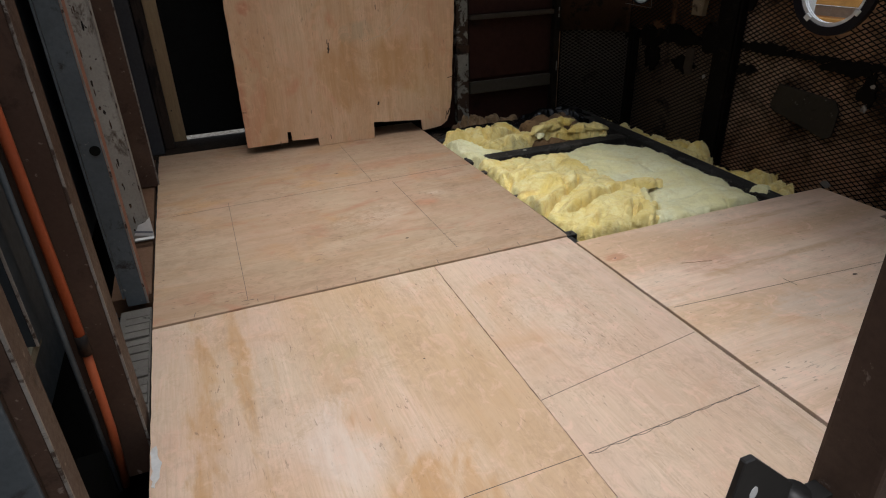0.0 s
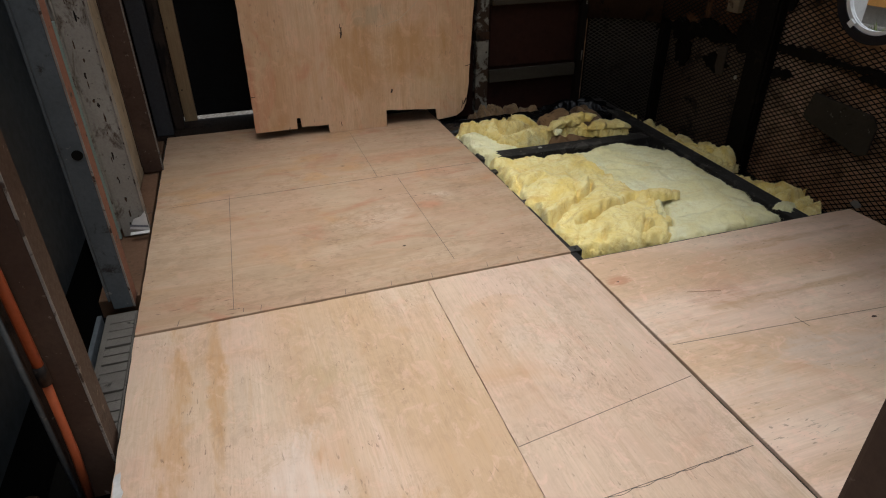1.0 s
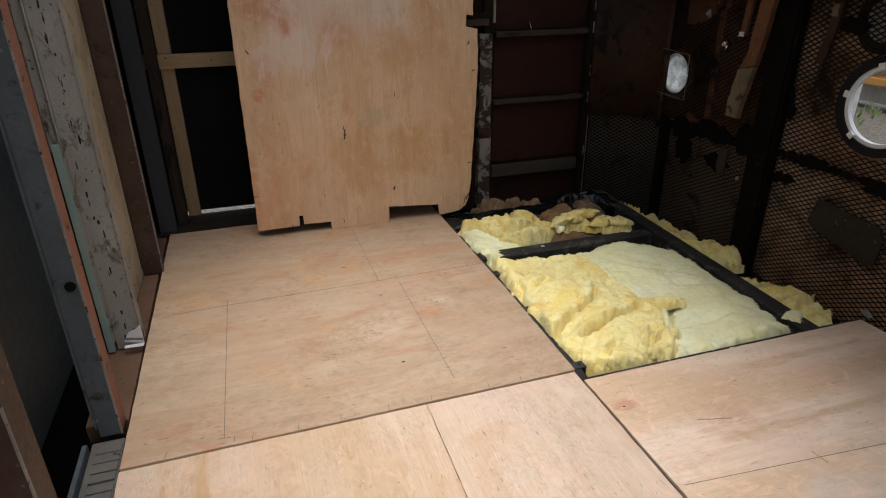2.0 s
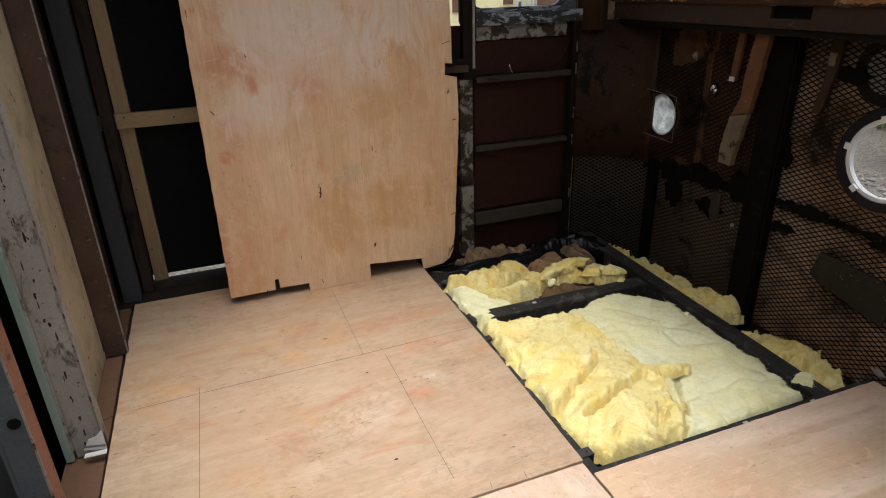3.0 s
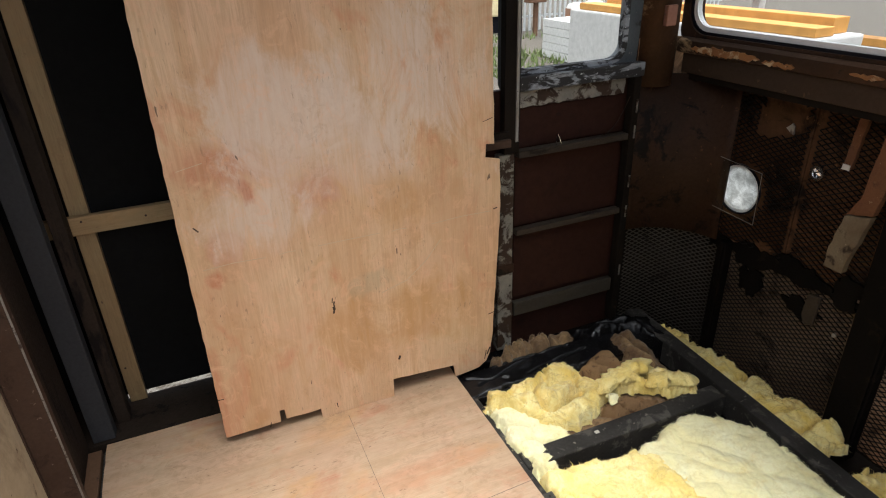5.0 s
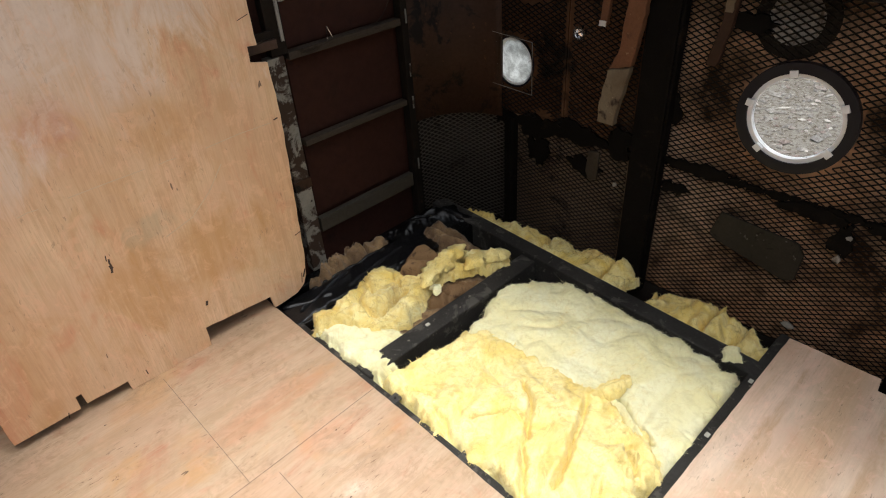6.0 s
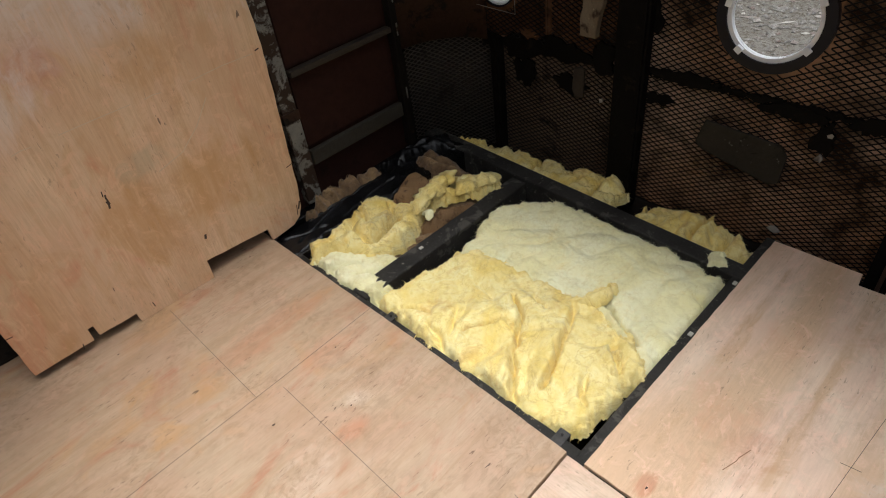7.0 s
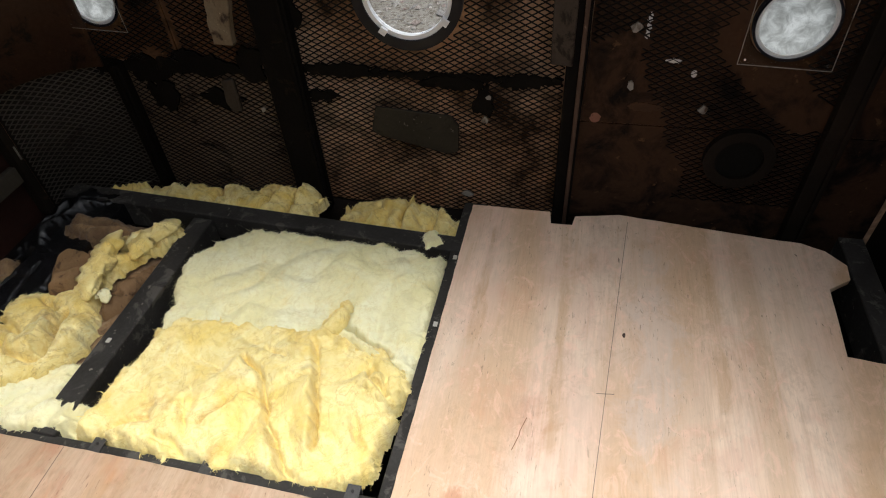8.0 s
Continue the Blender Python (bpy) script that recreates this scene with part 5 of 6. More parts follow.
def knot(parent, x, y, r, seed):
    rnd = random.Random(seed)
    bm = bmesh.new()
    vs = [bm.verts.new((x + r * rnd.uniform(0.5, 1.2) * math.cos(math.tau * k / 9), y + 0.6 * r * rnd.uniform(0.5, 1.2) * math.sin(math.tau * k / 9), (0.0046 if parent == back_sheet else 0.0006))) for k in range(9)]
    bm.faces.new(vs)
    part("knot", bm, KNOT, parent)


for sh, x, y, r in ((back_sheet, 0.783, 0.635, 0.006), (back_sheet, 0.752, 0.205, 0.007), (back_sheet, 0.96, 0.52, 0.004), (back_sheet, 0.60, 1.24, 0.004), (back_sheet, 0.43, 0.43, 0.003),
                    (back_sheet, 1.06, 0.72, 0.004), (right_sheet, 1.792, -0.544, 0.008), (right_sheet, 1.265, -0.186, 0.005), (front_sheet, 0.62, -0.25, 0.003), (front_sheet, 0.58, -0.40, 0.003)):
    knot(sh, x, y, r, int(x * 1000))
line(right_sheet, [(1.415, -0.292), (1.455, -0.305), (1.468, -0.306), (1.505, -0.318)], 0.002, name="gouge", mat=GOUGE)
solo("chipped_paint", slab(ragged([(0.004, -0.545), (0.010, -0.55), (0.022, -0.49), (0.012, -0.44), (0.004, -0.445)], 0.012, 0.003, 8), (0.0006, 0.0016)), CARD, "chips of white paint on the plywood's edge", "paint chips")

# ---- the propped board ----
outline = [(0.392, 0.040), (0.572, 0.040), (0.574, 0.088), (0.590, 0.088), (0.592, 0.046), (0.712, 0.044), (0.714, 0.004), (0.982, 0.004), (0.984, 0.080), (1.226, 0.062), (1.232, 0.008),
           (1.33, 0.018), (1.362, 0.040), (1.378, 0.075), (1.388, 0.145), (1.404, 0.42), (1.418, 0.68), (1.414, 0.846), (1.360, 0.858), (1.362, 0.905), (1.393, 0.902), (1.386, 1.23), (1.380, 1.84), (0.412, 1.84), (0.398, 0.78)]
board = solo("propped_board", slab(ragged(outline, 0.03, 0.0016, 11), (1.318, 1.331), "y", 0.0008), PLY_BOARD, "large notched plywood board propped upright on the floor", "plywood")


def stroke(pts, w, mat, name, y=1.318, h=0.0006):
    bm = bmesh.new()
    for p, q in zip(pts, pts[1:]):
        d = (Vector(q) - Vector(p)).normalized()
        s = Vector((-d.y, d.x)) * w / 2
        a = [bm.verts.new((p[0] + k * s.x + m * (q[0] - p[0]), y - h, p[1] + k * s.y + m * (q[1] - p[1]))) for k, m in ((-1, 0), (-1, 1), (1, 1), (1, 0))]
        b = [bm.verts.new((v.co.x, y, v.co.z)) for v in a]
        bm.faces.new(a)
        for k in range(4):
            bm.faces.new((b[k], b[(k + 1) % 4], a[(k + 1) % 4], a[k]))
    bmesh.ops.recalc_face_normals(bm, faces=bm.faces)
    return part(name, bm, mat, board)


SCRATCH = plain("pale_scratch", (0.62, 0.46, 0.30), 0.6)
for x0, x1 in ((0.44, 0.62), (0.66, 0.71), (0.78, 0.98), (1.02, 1.07), (1.16, 1.38)):
    stroke([(x0, 0.666 + 0.003 * math.sin(x0 * 9)), ((x0 + x1) / 2, 0.669), (x1, 0.667 + 0.003 * math.sin(x1 * 9))], 0.0022, SCRATCH, "crease")
stroke([(0.97, 0.45), (1.06, 0.475), (1.13, 0.53), (1.19, 0.60)], 0.003, SCRATCH, "scratch")
stroke([(0.43, 0.967), (0.50, 0.981)], 0.002, SCRATCH, "scratch")
for pts, w in (([(0.800, 0.415), (0.803, 0.428), (0.801, 0.440)], 0.006), ([(0.806, 0.428), (0.804, 0.450), (0.806, 0.460)], 0.005), ([(0.799, 0.456), (0.802, 0.474)], 0.003), ([(1.011, 0.160), (1.016, 0.176)], 0.008), ([(0.394, 0.20), (0.412, 0.198)], 0.003),
               ([(1.365, 0.07), (1.378, 0.10)], 0.006), ([(1.355, 0.05), (1.362, 0.09)], 0.003), ([(1.395, 0.255), (1.370, 0.25)], 0.003), ([(0.44, 0.80), (0.452, 0.785)], 0.004),
               ([(0.77, 0.05), (0.772, 0.03)], 0.003), ([(0.535, 0.030), (0.54, 0.05)], 0.003), ([(1.405, 0.675), (1.39, 0.672)], 0.004), ([(1.35, 0.98), (1.385, 0.99)], 0.002)):
    stroke(pts, w, KNOT, "fleck")

# ================= glass wool =================
def inside(px, py, poly):
    hit = np.zeros(px.shape, bool)
    dist = np.full(px.shape, 9.0)
    for (x0, y0), (x1, y1) in zip(poly, poly[1:] + poly[:1]):
        cross = ((y0 > py) != (y1 > py)) & (px < (x1 - x0) * (py - y0) / (y1 - y0 + 1e-12) + x0)
        hit ^= cross
        t = np.clip(((px - x0) * (x1 - x0) + (py - y0) * (y1 - y0)) / ((x1 - x0) ** 2 + (y1 - y0) ** 2), 0, 1)
        dist = np.minimum(dist, np.hypot(px - x0 - t * (x1 - x0), py - y0 - t * (y1 - y0)))
    return np.where(hit, dist, -dist)


def hum(x, y, f, seed):
    return noise.noise((x * f, y * f, seed))


def batt(name, poly, top, thick, mat, label, folds=(), seed=1, rough=0.012, step=0.0045, lumps=0.012, shoulder=0.05, fuzz=260, slope=(0, 0), category="insulation", ragged_rim=1.0):
    """A batt of glass wool: a torn outline, a soft rounded shoulder, pillowy lumps parted by thin creases, folds, and loose fibres at its rim."""
    xs = np.arange(min(p[0] for p in poly) - 0.03, max(p[0] for p in poly) + 0.03, step)
    ys = np.arange(min(p[1] for p in poly) - 0.03, max(p[1] for p in poly) + 0.03, step)
    gx, gy = np.meshgrid(xs, ys, indexing="ij")
    wob = np.array([[ragged_rim * (0.016 * hum(x, y, 12, seed) + 0.012 * hum(x, y, 32, seed + 3) + 0.007 * hum(x, y, 75, seed + 6)) for y in ys] for x in xs])
    d = inside(gx, gy, poly) + wob
    k = np.clip(d / shoulder, 0, 1)
    rise = np.sqrt(np.clip(1 - (1 - k) ** 2, 0, 1))
    z = top - thick + thick * rise + slope[0] * (gx - gx.mean()) + slope[1] * (gy - gy.mean())

    def relief(x, y):
        bx, by = x + 0.03 * hum(x, y, 9, seed + 21), y + 0.03 * hum(x, y, 9, seed + 22)
        pillow = min(abs(hum(bx, by, 8, seed + 7)) * 1.6, 0.5)
        tuft = min(abs(hum(bx, by, 24, seed + 9)) * 1.6, 0.5)
        curl = min(abs(hum(bx, by, 55, seed + 12)) * 1.6, 0.5)
        return lumps * 1.2 * hum(x, y, 5, seed + 5) + rough * (1.3 * pillow + 0.26 * tuft + 0.09 * curl - 0.55) + rough * 0.06 * hum(x, y, 110, seed + 4)
    fine = np.array([[relief(x, y) for y in ys] for x in xs])
    z += fine * np.clip(k * 1.6, 0.3, 1)
    for (x0, y0), (x1, y1), depth, width in folds:
        L = math.hypot(x1 - x0, y1 - y0)
        wx, wy = gx + 0.4 * wob, gy - 0.4 * wob
        t = ((wx - x0) * (x1 - x0) + (wy - y0) * (y1 - y0)) / L ** 2
        ends = np.clip(np.minimum(t + 0.12, 1.12 - t) / 0.24, 0, 1)
        t = np.clip(t, 0, 1)
        side = ((wx - x0) * (y1 - y0) - (wy - y0) * (x1 - x0)) / L
        off = np.hypot(wx - x0 - t * (x1 - x0), wy - y0 - t * (y1 - y0))
        cut = np.exp(-(off / (1.15 * width)) ** 2)
        lap = np.exp(-off / 0.045) * np.clip(0.5 + side / width, 0, 1)
        z += ends * (-2.9 * depth * cut + 1.6 * depth * lap)
    ids, verts, faces = {}, [], []
    keep = d > 0
    for i in range(len(xs) - 1):
        for j in range(len(ys) - 1):
            if keep[i, j] or keep[i + 1, j] or keep[i, j + 1] or keep[i + 1, j + 1]:
                q = []
                for a, b in ((i, j), (i + 1, j), (i + 1, j + 1), (i, j + 1)):
                    if (a, b) not in ids:
                        ids[a, b] = len(verts)
                        verts.append((gx[a, b], gy[a, b], z[a, b]))
                    q.append(ids[a, b])
                faces.append(q)
    me = bpy.data.meshes.new(name)
    c = Vector((gx.mean(), gy.mean(), top - thick))
    me.from_pydata([tuple(Vector(v) - c) for v in verts], [], faces)
    me.polygons.foreach_set("use_smooth", [True] * len(faces))
    me.materials.append(mat)
    ob = new(name, me)
    ob.location = c
    ORIGIN[ob] = c
    tagged(ob, label, category, "pieces of glass wool")
    # loose fibres, fine and curled, mostly at the torn rim
    if not fuzz:
        return ob
    rnd = random.Random(seed * 7 + 1)
    fv, ff = [], []
    rim = [(i, j) for i, j in ids if 0 < d[i, j] < 0.025]
    flat = list(ids)
    for n in range(fuzz * 4):
        i, j = rnd.choice(rim) if n % 4 else rnd.choice(flat)
        p = Vector((gx[i, j], gy[i, j], z[i, j] - 0.001))
        a = rnd.uniform(0, math.tau)
        way = Vector((math.cos(a), math.sin(a), rnd.uniform(-0.3, 0.35))).normalized()
        length = rnd.uniform(0.004, 0.015) * (0.7 if n % 4 == 0 else 1.0)
        w = Vector((-way.y, way.x, 0.3)) * rnd.uniform(0.00018, 0.0005)
        if n % 83 == 1:
            length, w = rnd.uniform(0.012, 0.024), w.normalized() * rnd.uniform(0.0010, 0.0024)
        bend = Vector((rnd.uniform(-1, 1), rnd.uniform(-1, 1), rnd.uniform(-0.9, 0.1))) * length * 0.5
        m = len(fv)
        mid, tip = p + way * length * 0.55 + bend * 0.2, p + way * length + bend
        fv += [p - w - c, p + w - c, mid + w * 0.8 - c, mid - w * 0.8 - c, tip - c]
        ff += [(m, m + 1, m + 2, m + 3), (m + 3, m + 2, m + 4)]
    me = bpy.data.meshes.new("fuzz")
    me.from_pydata([tuple(v) for v in fv], [], ff)
    me.materials.append(mat)
    fo = new("fuzz", me)
    fo.parent = ob
    tagged(fo, kind="stuff")
    return ob


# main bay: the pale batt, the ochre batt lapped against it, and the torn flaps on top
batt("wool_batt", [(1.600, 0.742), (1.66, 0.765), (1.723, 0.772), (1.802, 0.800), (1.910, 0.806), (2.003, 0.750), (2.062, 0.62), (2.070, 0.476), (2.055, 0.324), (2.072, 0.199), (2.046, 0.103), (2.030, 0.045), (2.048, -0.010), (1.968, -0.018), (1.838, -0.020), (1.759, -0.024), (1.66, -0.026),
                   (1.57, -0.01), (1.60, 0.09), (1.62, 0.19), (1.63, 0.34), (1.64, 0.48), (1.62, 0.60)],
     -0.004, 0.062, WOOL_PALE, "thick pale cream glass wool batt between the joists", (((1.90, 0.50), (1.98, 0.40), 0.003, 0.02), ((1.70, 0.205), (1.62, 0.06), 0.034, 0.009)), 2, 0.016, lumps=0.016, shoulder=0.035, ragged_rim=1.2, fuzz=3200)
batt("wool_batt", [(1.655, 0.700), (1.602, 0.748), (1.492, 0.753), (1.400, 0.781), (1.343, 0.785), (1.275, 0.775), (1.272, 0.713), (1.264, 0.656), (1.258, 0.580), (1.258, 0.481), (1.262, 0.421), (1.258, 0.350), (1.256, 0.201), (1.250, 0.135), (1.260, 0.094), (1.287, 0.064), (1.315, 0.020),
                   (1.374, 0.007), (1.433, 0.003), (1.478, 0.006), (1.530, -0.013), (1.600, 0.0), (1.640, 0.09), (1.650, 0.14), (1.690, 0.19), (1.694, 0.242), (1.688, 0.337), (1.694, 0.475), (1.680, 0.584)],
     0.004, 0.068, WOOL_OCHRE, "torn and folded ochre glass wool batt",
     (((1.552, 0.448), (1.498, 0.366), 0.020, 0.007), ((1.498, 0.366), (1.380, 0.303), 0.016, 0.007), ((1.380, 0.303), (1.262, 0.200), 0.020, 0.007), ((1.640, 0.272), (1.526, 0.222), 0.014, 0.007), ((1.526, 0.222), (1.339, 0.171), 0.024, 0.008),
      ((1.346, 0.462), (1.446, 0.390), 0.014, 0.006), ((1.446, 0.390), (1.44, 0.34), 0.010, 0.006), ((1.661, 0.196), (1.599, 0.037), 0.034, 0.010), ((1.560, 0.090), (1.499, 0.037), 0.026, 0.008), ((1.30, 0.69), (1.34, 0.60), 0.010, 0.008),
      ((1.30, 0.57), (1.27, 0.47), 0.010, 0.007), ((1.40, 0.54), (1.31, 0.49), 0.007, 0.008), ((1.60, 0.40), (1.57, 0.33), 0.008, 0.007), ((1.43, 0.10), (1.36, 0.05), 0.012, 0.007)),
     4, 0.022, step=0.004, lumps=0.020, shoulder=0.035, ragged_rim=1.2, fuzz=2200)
batt("wool_flap", [(1.642, 0.285), (1.700, 0.262), (1.765, 0.232), (1.772, 0.212), (1.720, 0.205), (1.668, 0.220), (1.630, 0.250)], 0.030, 0.030, WOOL_OCHRE, "curled torn flap of glass wool lying across the lapped edge", (((1.66, 0.262), (1.75, 0.224), 0.010, 0.006),), 6, 0.010, step=0.003, lumps=0.006, shoulder=0.014, fuzz=90)
batt("wool_flap", [(1.640, 0.175), (1.655, 0.135), (1.630, 0.075), (1.600, 0.040), (1.570, 0.055), (1.590, 0.105), (1.612, 0.160)], 0.018, 0.040, WOOL_YELLOW, "crumpled lump of yellow wool in the torn gap", (((1.63, 0.15), (1.59, 0.07), 0.016, 0.006),), 8, 0.018, step=0.003, lumps=0.012, shoulder=0.02, fuzz=70)
batt("wool_flap", [(1.555, 0.115), (1.575, 0.060), (1.555, 0.005), (1.500, 0.000), (1.470, 0.040), (1.490, 0.095)], 0.024, 0.040, WOOL_OCHRE, "folded corner of the ochre batt beside the joist", (((1.54, 0.10), (1.49, 0.02), 0.014, 0.006), ((1.56, 0.05), (1.51, 0.04), 0.012, 0.006)), 9, 0.016, step=0.003, lumps=0.012, shoulder=0.028, fuzz=90)


def wisp(points, widths, mat, label, seed, flat=0.55):
    """A twisted rope of wool, flattened and tousled."""
    bm = bmesh.new()
    n, sides = 46, 18
    rows = []
    for i in range(n + 1):
        t = i / n * (len(points) - 1)
        k = min(int(t), len(points) - 2)
        f = t - k
        f = f * f * (3 - 2 * f)
        p = Vector(points[k]).lerp(Vector(points[k + 1]), f)
        d = (Vector(points[k + 1]) - Vector(points[k])).normalized()
        side = Vector((-d.y, d.x, 0)).normalized()
        w = widths[k] + (widths[k + 1] - widths[k]) * f
        w *= min(1.0, 0.15 + 5 * i / n, 0.15 + 5 * (1 - i / n))
        row = []
        for j in range(sides):
            a = math.tau * j / sides
            u = Vector((p.x * 22, p.y * 22, seed + 1.3 * math.cos(a)))
            r = w * (1 + 0.75 * noise.noise(u + Vector((math.cos(a), math.sin(a), 0))) + 0.45 * noise.noise(u * 2.7 + Vector((3 * math.cos(a), 3 * math.sin(a), 1))) + 0.2 * noise.noise(u * 7 + Vector((5 * math.cos(a), 5 * math.sin(a), 2))))
            row.append(bm.verts.new(p + side * r * math.cos(a) + Vector((0, 0, 1)) * r * flat * math.sin(a)))
        rows.append(row)
    for a, b in zip(rows, rows[1:]):
        for j in range(sides):
            bm.faces.new((a[j], a[(j + 1) % sides], b[(j + 1) % sides], b[j]))
    bm.faces.new(rows[0][::-1]), bm.faces.new(rows[-1])
    bmesh.ops.recalc_face_normals(bm, faces=bm.faces)
    return solo("wool_wisp", bm, mat, label, "insulation", "pieces of glass wool", smooth=True)


# narrow bay: stained bed, crumpled yellow pieces, a pale piece by the plywood, and twists on top
batt("wool_batt", [(1.27, 1.19), (1.27, 0.905), (2.04, 0.885), (2.06, 1.17)], -0.048, 0.03, WOOL_DIRTY, "brown stained glass wool lying low in the narrow bay", (), 61, 0.02, lumps=0.012, shoulder=0.02, fuzz=60)
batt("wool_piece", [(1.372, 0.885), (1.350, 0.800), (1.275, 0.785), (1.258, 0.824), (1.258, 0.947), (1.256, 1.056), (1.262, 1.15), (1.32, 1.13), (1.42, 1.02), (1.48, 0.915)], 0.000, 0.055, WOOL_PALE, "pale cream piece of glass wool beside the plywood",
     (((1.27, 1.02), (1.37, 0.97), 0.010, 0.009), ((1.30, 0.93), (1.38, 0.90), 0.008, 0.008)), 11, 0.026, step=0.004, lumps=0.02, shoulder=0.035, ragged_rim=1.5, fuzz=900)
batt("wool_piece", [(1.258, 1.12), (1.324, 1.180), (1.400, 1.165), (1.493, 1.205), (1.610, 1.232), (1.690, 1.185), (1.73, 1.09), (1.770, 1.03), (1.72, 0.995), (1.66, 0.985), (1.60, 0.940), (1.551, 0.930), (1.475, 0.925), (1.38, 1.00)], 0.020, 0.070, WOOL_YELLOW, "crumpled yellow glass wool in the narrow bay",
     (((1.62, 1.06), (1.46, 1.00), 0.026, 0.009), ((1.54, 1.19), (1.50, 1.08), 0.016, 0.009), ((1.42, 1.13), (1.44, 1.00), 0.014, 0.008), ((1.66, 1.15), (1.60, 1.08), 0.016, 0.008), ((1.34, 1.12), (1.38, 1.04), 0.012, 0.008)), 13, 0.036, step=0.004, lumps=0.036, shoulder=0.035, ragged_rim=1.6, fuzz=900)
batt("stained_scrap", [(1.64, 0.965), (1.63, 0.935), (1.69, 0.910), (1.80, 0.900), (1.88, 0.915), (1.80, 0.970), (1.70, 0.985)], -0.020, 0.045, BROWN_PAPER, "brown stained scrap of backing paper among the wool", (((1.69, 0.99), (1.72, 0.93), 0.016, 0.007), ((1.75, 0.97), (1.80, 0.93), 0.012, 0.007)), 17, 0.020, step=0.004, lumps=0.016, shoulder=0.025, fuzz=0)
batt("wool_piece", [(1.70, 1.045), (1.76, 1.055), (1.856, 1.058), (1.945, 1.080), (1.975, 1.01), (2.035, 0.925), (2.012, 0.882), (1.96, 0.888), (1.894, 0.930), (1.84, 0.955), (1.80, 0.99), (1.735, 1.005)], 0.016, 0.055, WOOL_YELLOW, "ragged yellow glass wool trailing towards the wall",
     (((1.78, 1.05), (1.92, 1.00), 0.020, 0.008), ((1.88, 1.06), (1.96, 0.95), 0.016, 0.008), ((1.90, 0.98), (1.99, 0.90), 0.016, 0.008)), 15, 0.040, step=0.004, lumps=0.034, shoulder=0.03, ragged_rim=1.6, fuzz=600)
wisp([(1.66, 1.00, 0.006), (1.74, 1.03, 0.022), (1.85, 1.045, 0.034), (1.94, 1.055, 0.030)], [0.022, 0.034, 0.036, 0.026], WOOL_YELLOW, "twisted rope of yellow glass wool lying over a brown scrap", 3)
wisp([(1.84, 0.965, 0.006), (1.92, 0.955, 0.018), (1.98, 0.925, 0.022), (2.03, 0.895, 0.012)], [0.022, 0.034, 0.032, 0.024], WOOL_YELLOW, "lumpy end of yellow glass wool over the joist's edge", 7)
wisp([(1.90, 1.02, 0.004), (1.94, 0.985, 0.012), (1.97, 0.945, 0.010)], [0.022, 0.030, 0.022], WOOL_OCHRE, "ochre tuft of glass wool between two twists", 11)
wisp([(1.69, 0.99, 0.000), (1.69, 0.96, 0.014), (1.665, 0.935, 0.004)], [0.012, 0.017, 0.012], WOOL_PALE, "small pale curl of glass wool", 19)
# stuffed lumps and the dirty wool at the back
batt("stuffed_lump", [(1.674, 1.145), (1.732, 1.195), (1.815, 1.200), (1.862, 1.155), (1.880, 1.075), (1.845, 1.040), (1.779, 1.045), (1.706, 1.09)], 0.034, 0.09, BROWN_PAPER, "brown paper-faced lump of old insulation", (((1.84, 1.17), (1.82, 1.06), 0.016, 0.008), ((1.72, 1.17), (1.78, 1.08), 0.008, 0.007)), 21, 0.012, step=0.004, lumps=0.010, shoulder=0.05, fuzz=0)
batt("stuffed_lump", [(1.955, 1.315), (2.035, 1.300), (2.046, 1.173), (2.005, 1.060), (1.958, 1.020), (1.930, 1.098), (1.912, 1.210), (1.922, 1.275)], 0.008, 0.08, WOOL_DIRTY, "grey-brown lump of old mineral wool by the joist", (((1.97, 1.28), (1.99, 1.08), 0.014, 0.010),), 23, 0.018, step=0.004, lumps=0.018, fuzz=60)
batt("dirty_wool", [(1.405, 1.372), (1.498, 1.400), (1.615, 1.430), (1.697, 1.440), (1.800, 1.435), (1.799, 1.350), (1.687, 1.340), (1.607, 1.342), (1.529, 1.345), (1.435, 1.335)], 0.006, 0.06, WOOL_DIRTY, "dirty brown glass wool along the back wall",
     (((1.50, 1.40), (1.53, 1.35), 0.02, 0.01), ((1.60, 1.42), (1.61, 1.35), 0.018, 0.008), ((1.70, 1.43), (1.68, 1.35), 0.02, 0.01)), 25, 0.045, step=0.004, lumps=0.05, shoulder=0.03, ragged_rim=2.0, fuzz=600)
# along the meshed wall
batt("wool_strip", [(2.208, 1.36), (2.250, 1.35), (2.295, 1.18), (2.305, 1.05), (2.325, 0.90), (2.335, 0.74), (2.205, 0.78), (2.200, 1.00), (2.204, 1.20)], -0.066, 0.040, WOOL_YELLOW, "narrow strip of yellow glass wool along the mesh", (((2.21, 1.12), (2.30, 1.10), 0.014, 0.01), ((2.21, 0.92), (2.32, 0.90), 0.014, 0.01)), 31, 0.034, step=0.004, lumps=0.03, shoulder=0.03, ragged_rim=1.6, fuzz=900)
batt("wool_strip", [(2.195, 0.85), (2.290, 0.77), (2.335, 0.67), (2.315, 0.60), (2.335, 0.52), (2.295, 0.47), (2.225, 0.50), (2.165, 0.51), (2.155, 0.62), (2.165, 0.75)], -0.030, 0.06, WOOL_YELLOW, "lumpy tuft of yellow glass wool below a rib", (((2.17, 0.69), (2.31, 0.66), 0.024, 0.010), ((2.18, 0.585), (2.31, 0.575), 0.024, 0.01), ((2.24, 0.78), (2.26, 0.70), 0.014, 0.008)), 33, 0.046, step=0.004, lumps=0.04, shoulder=0.03, ragged_rim=2.0, fuzz=900)
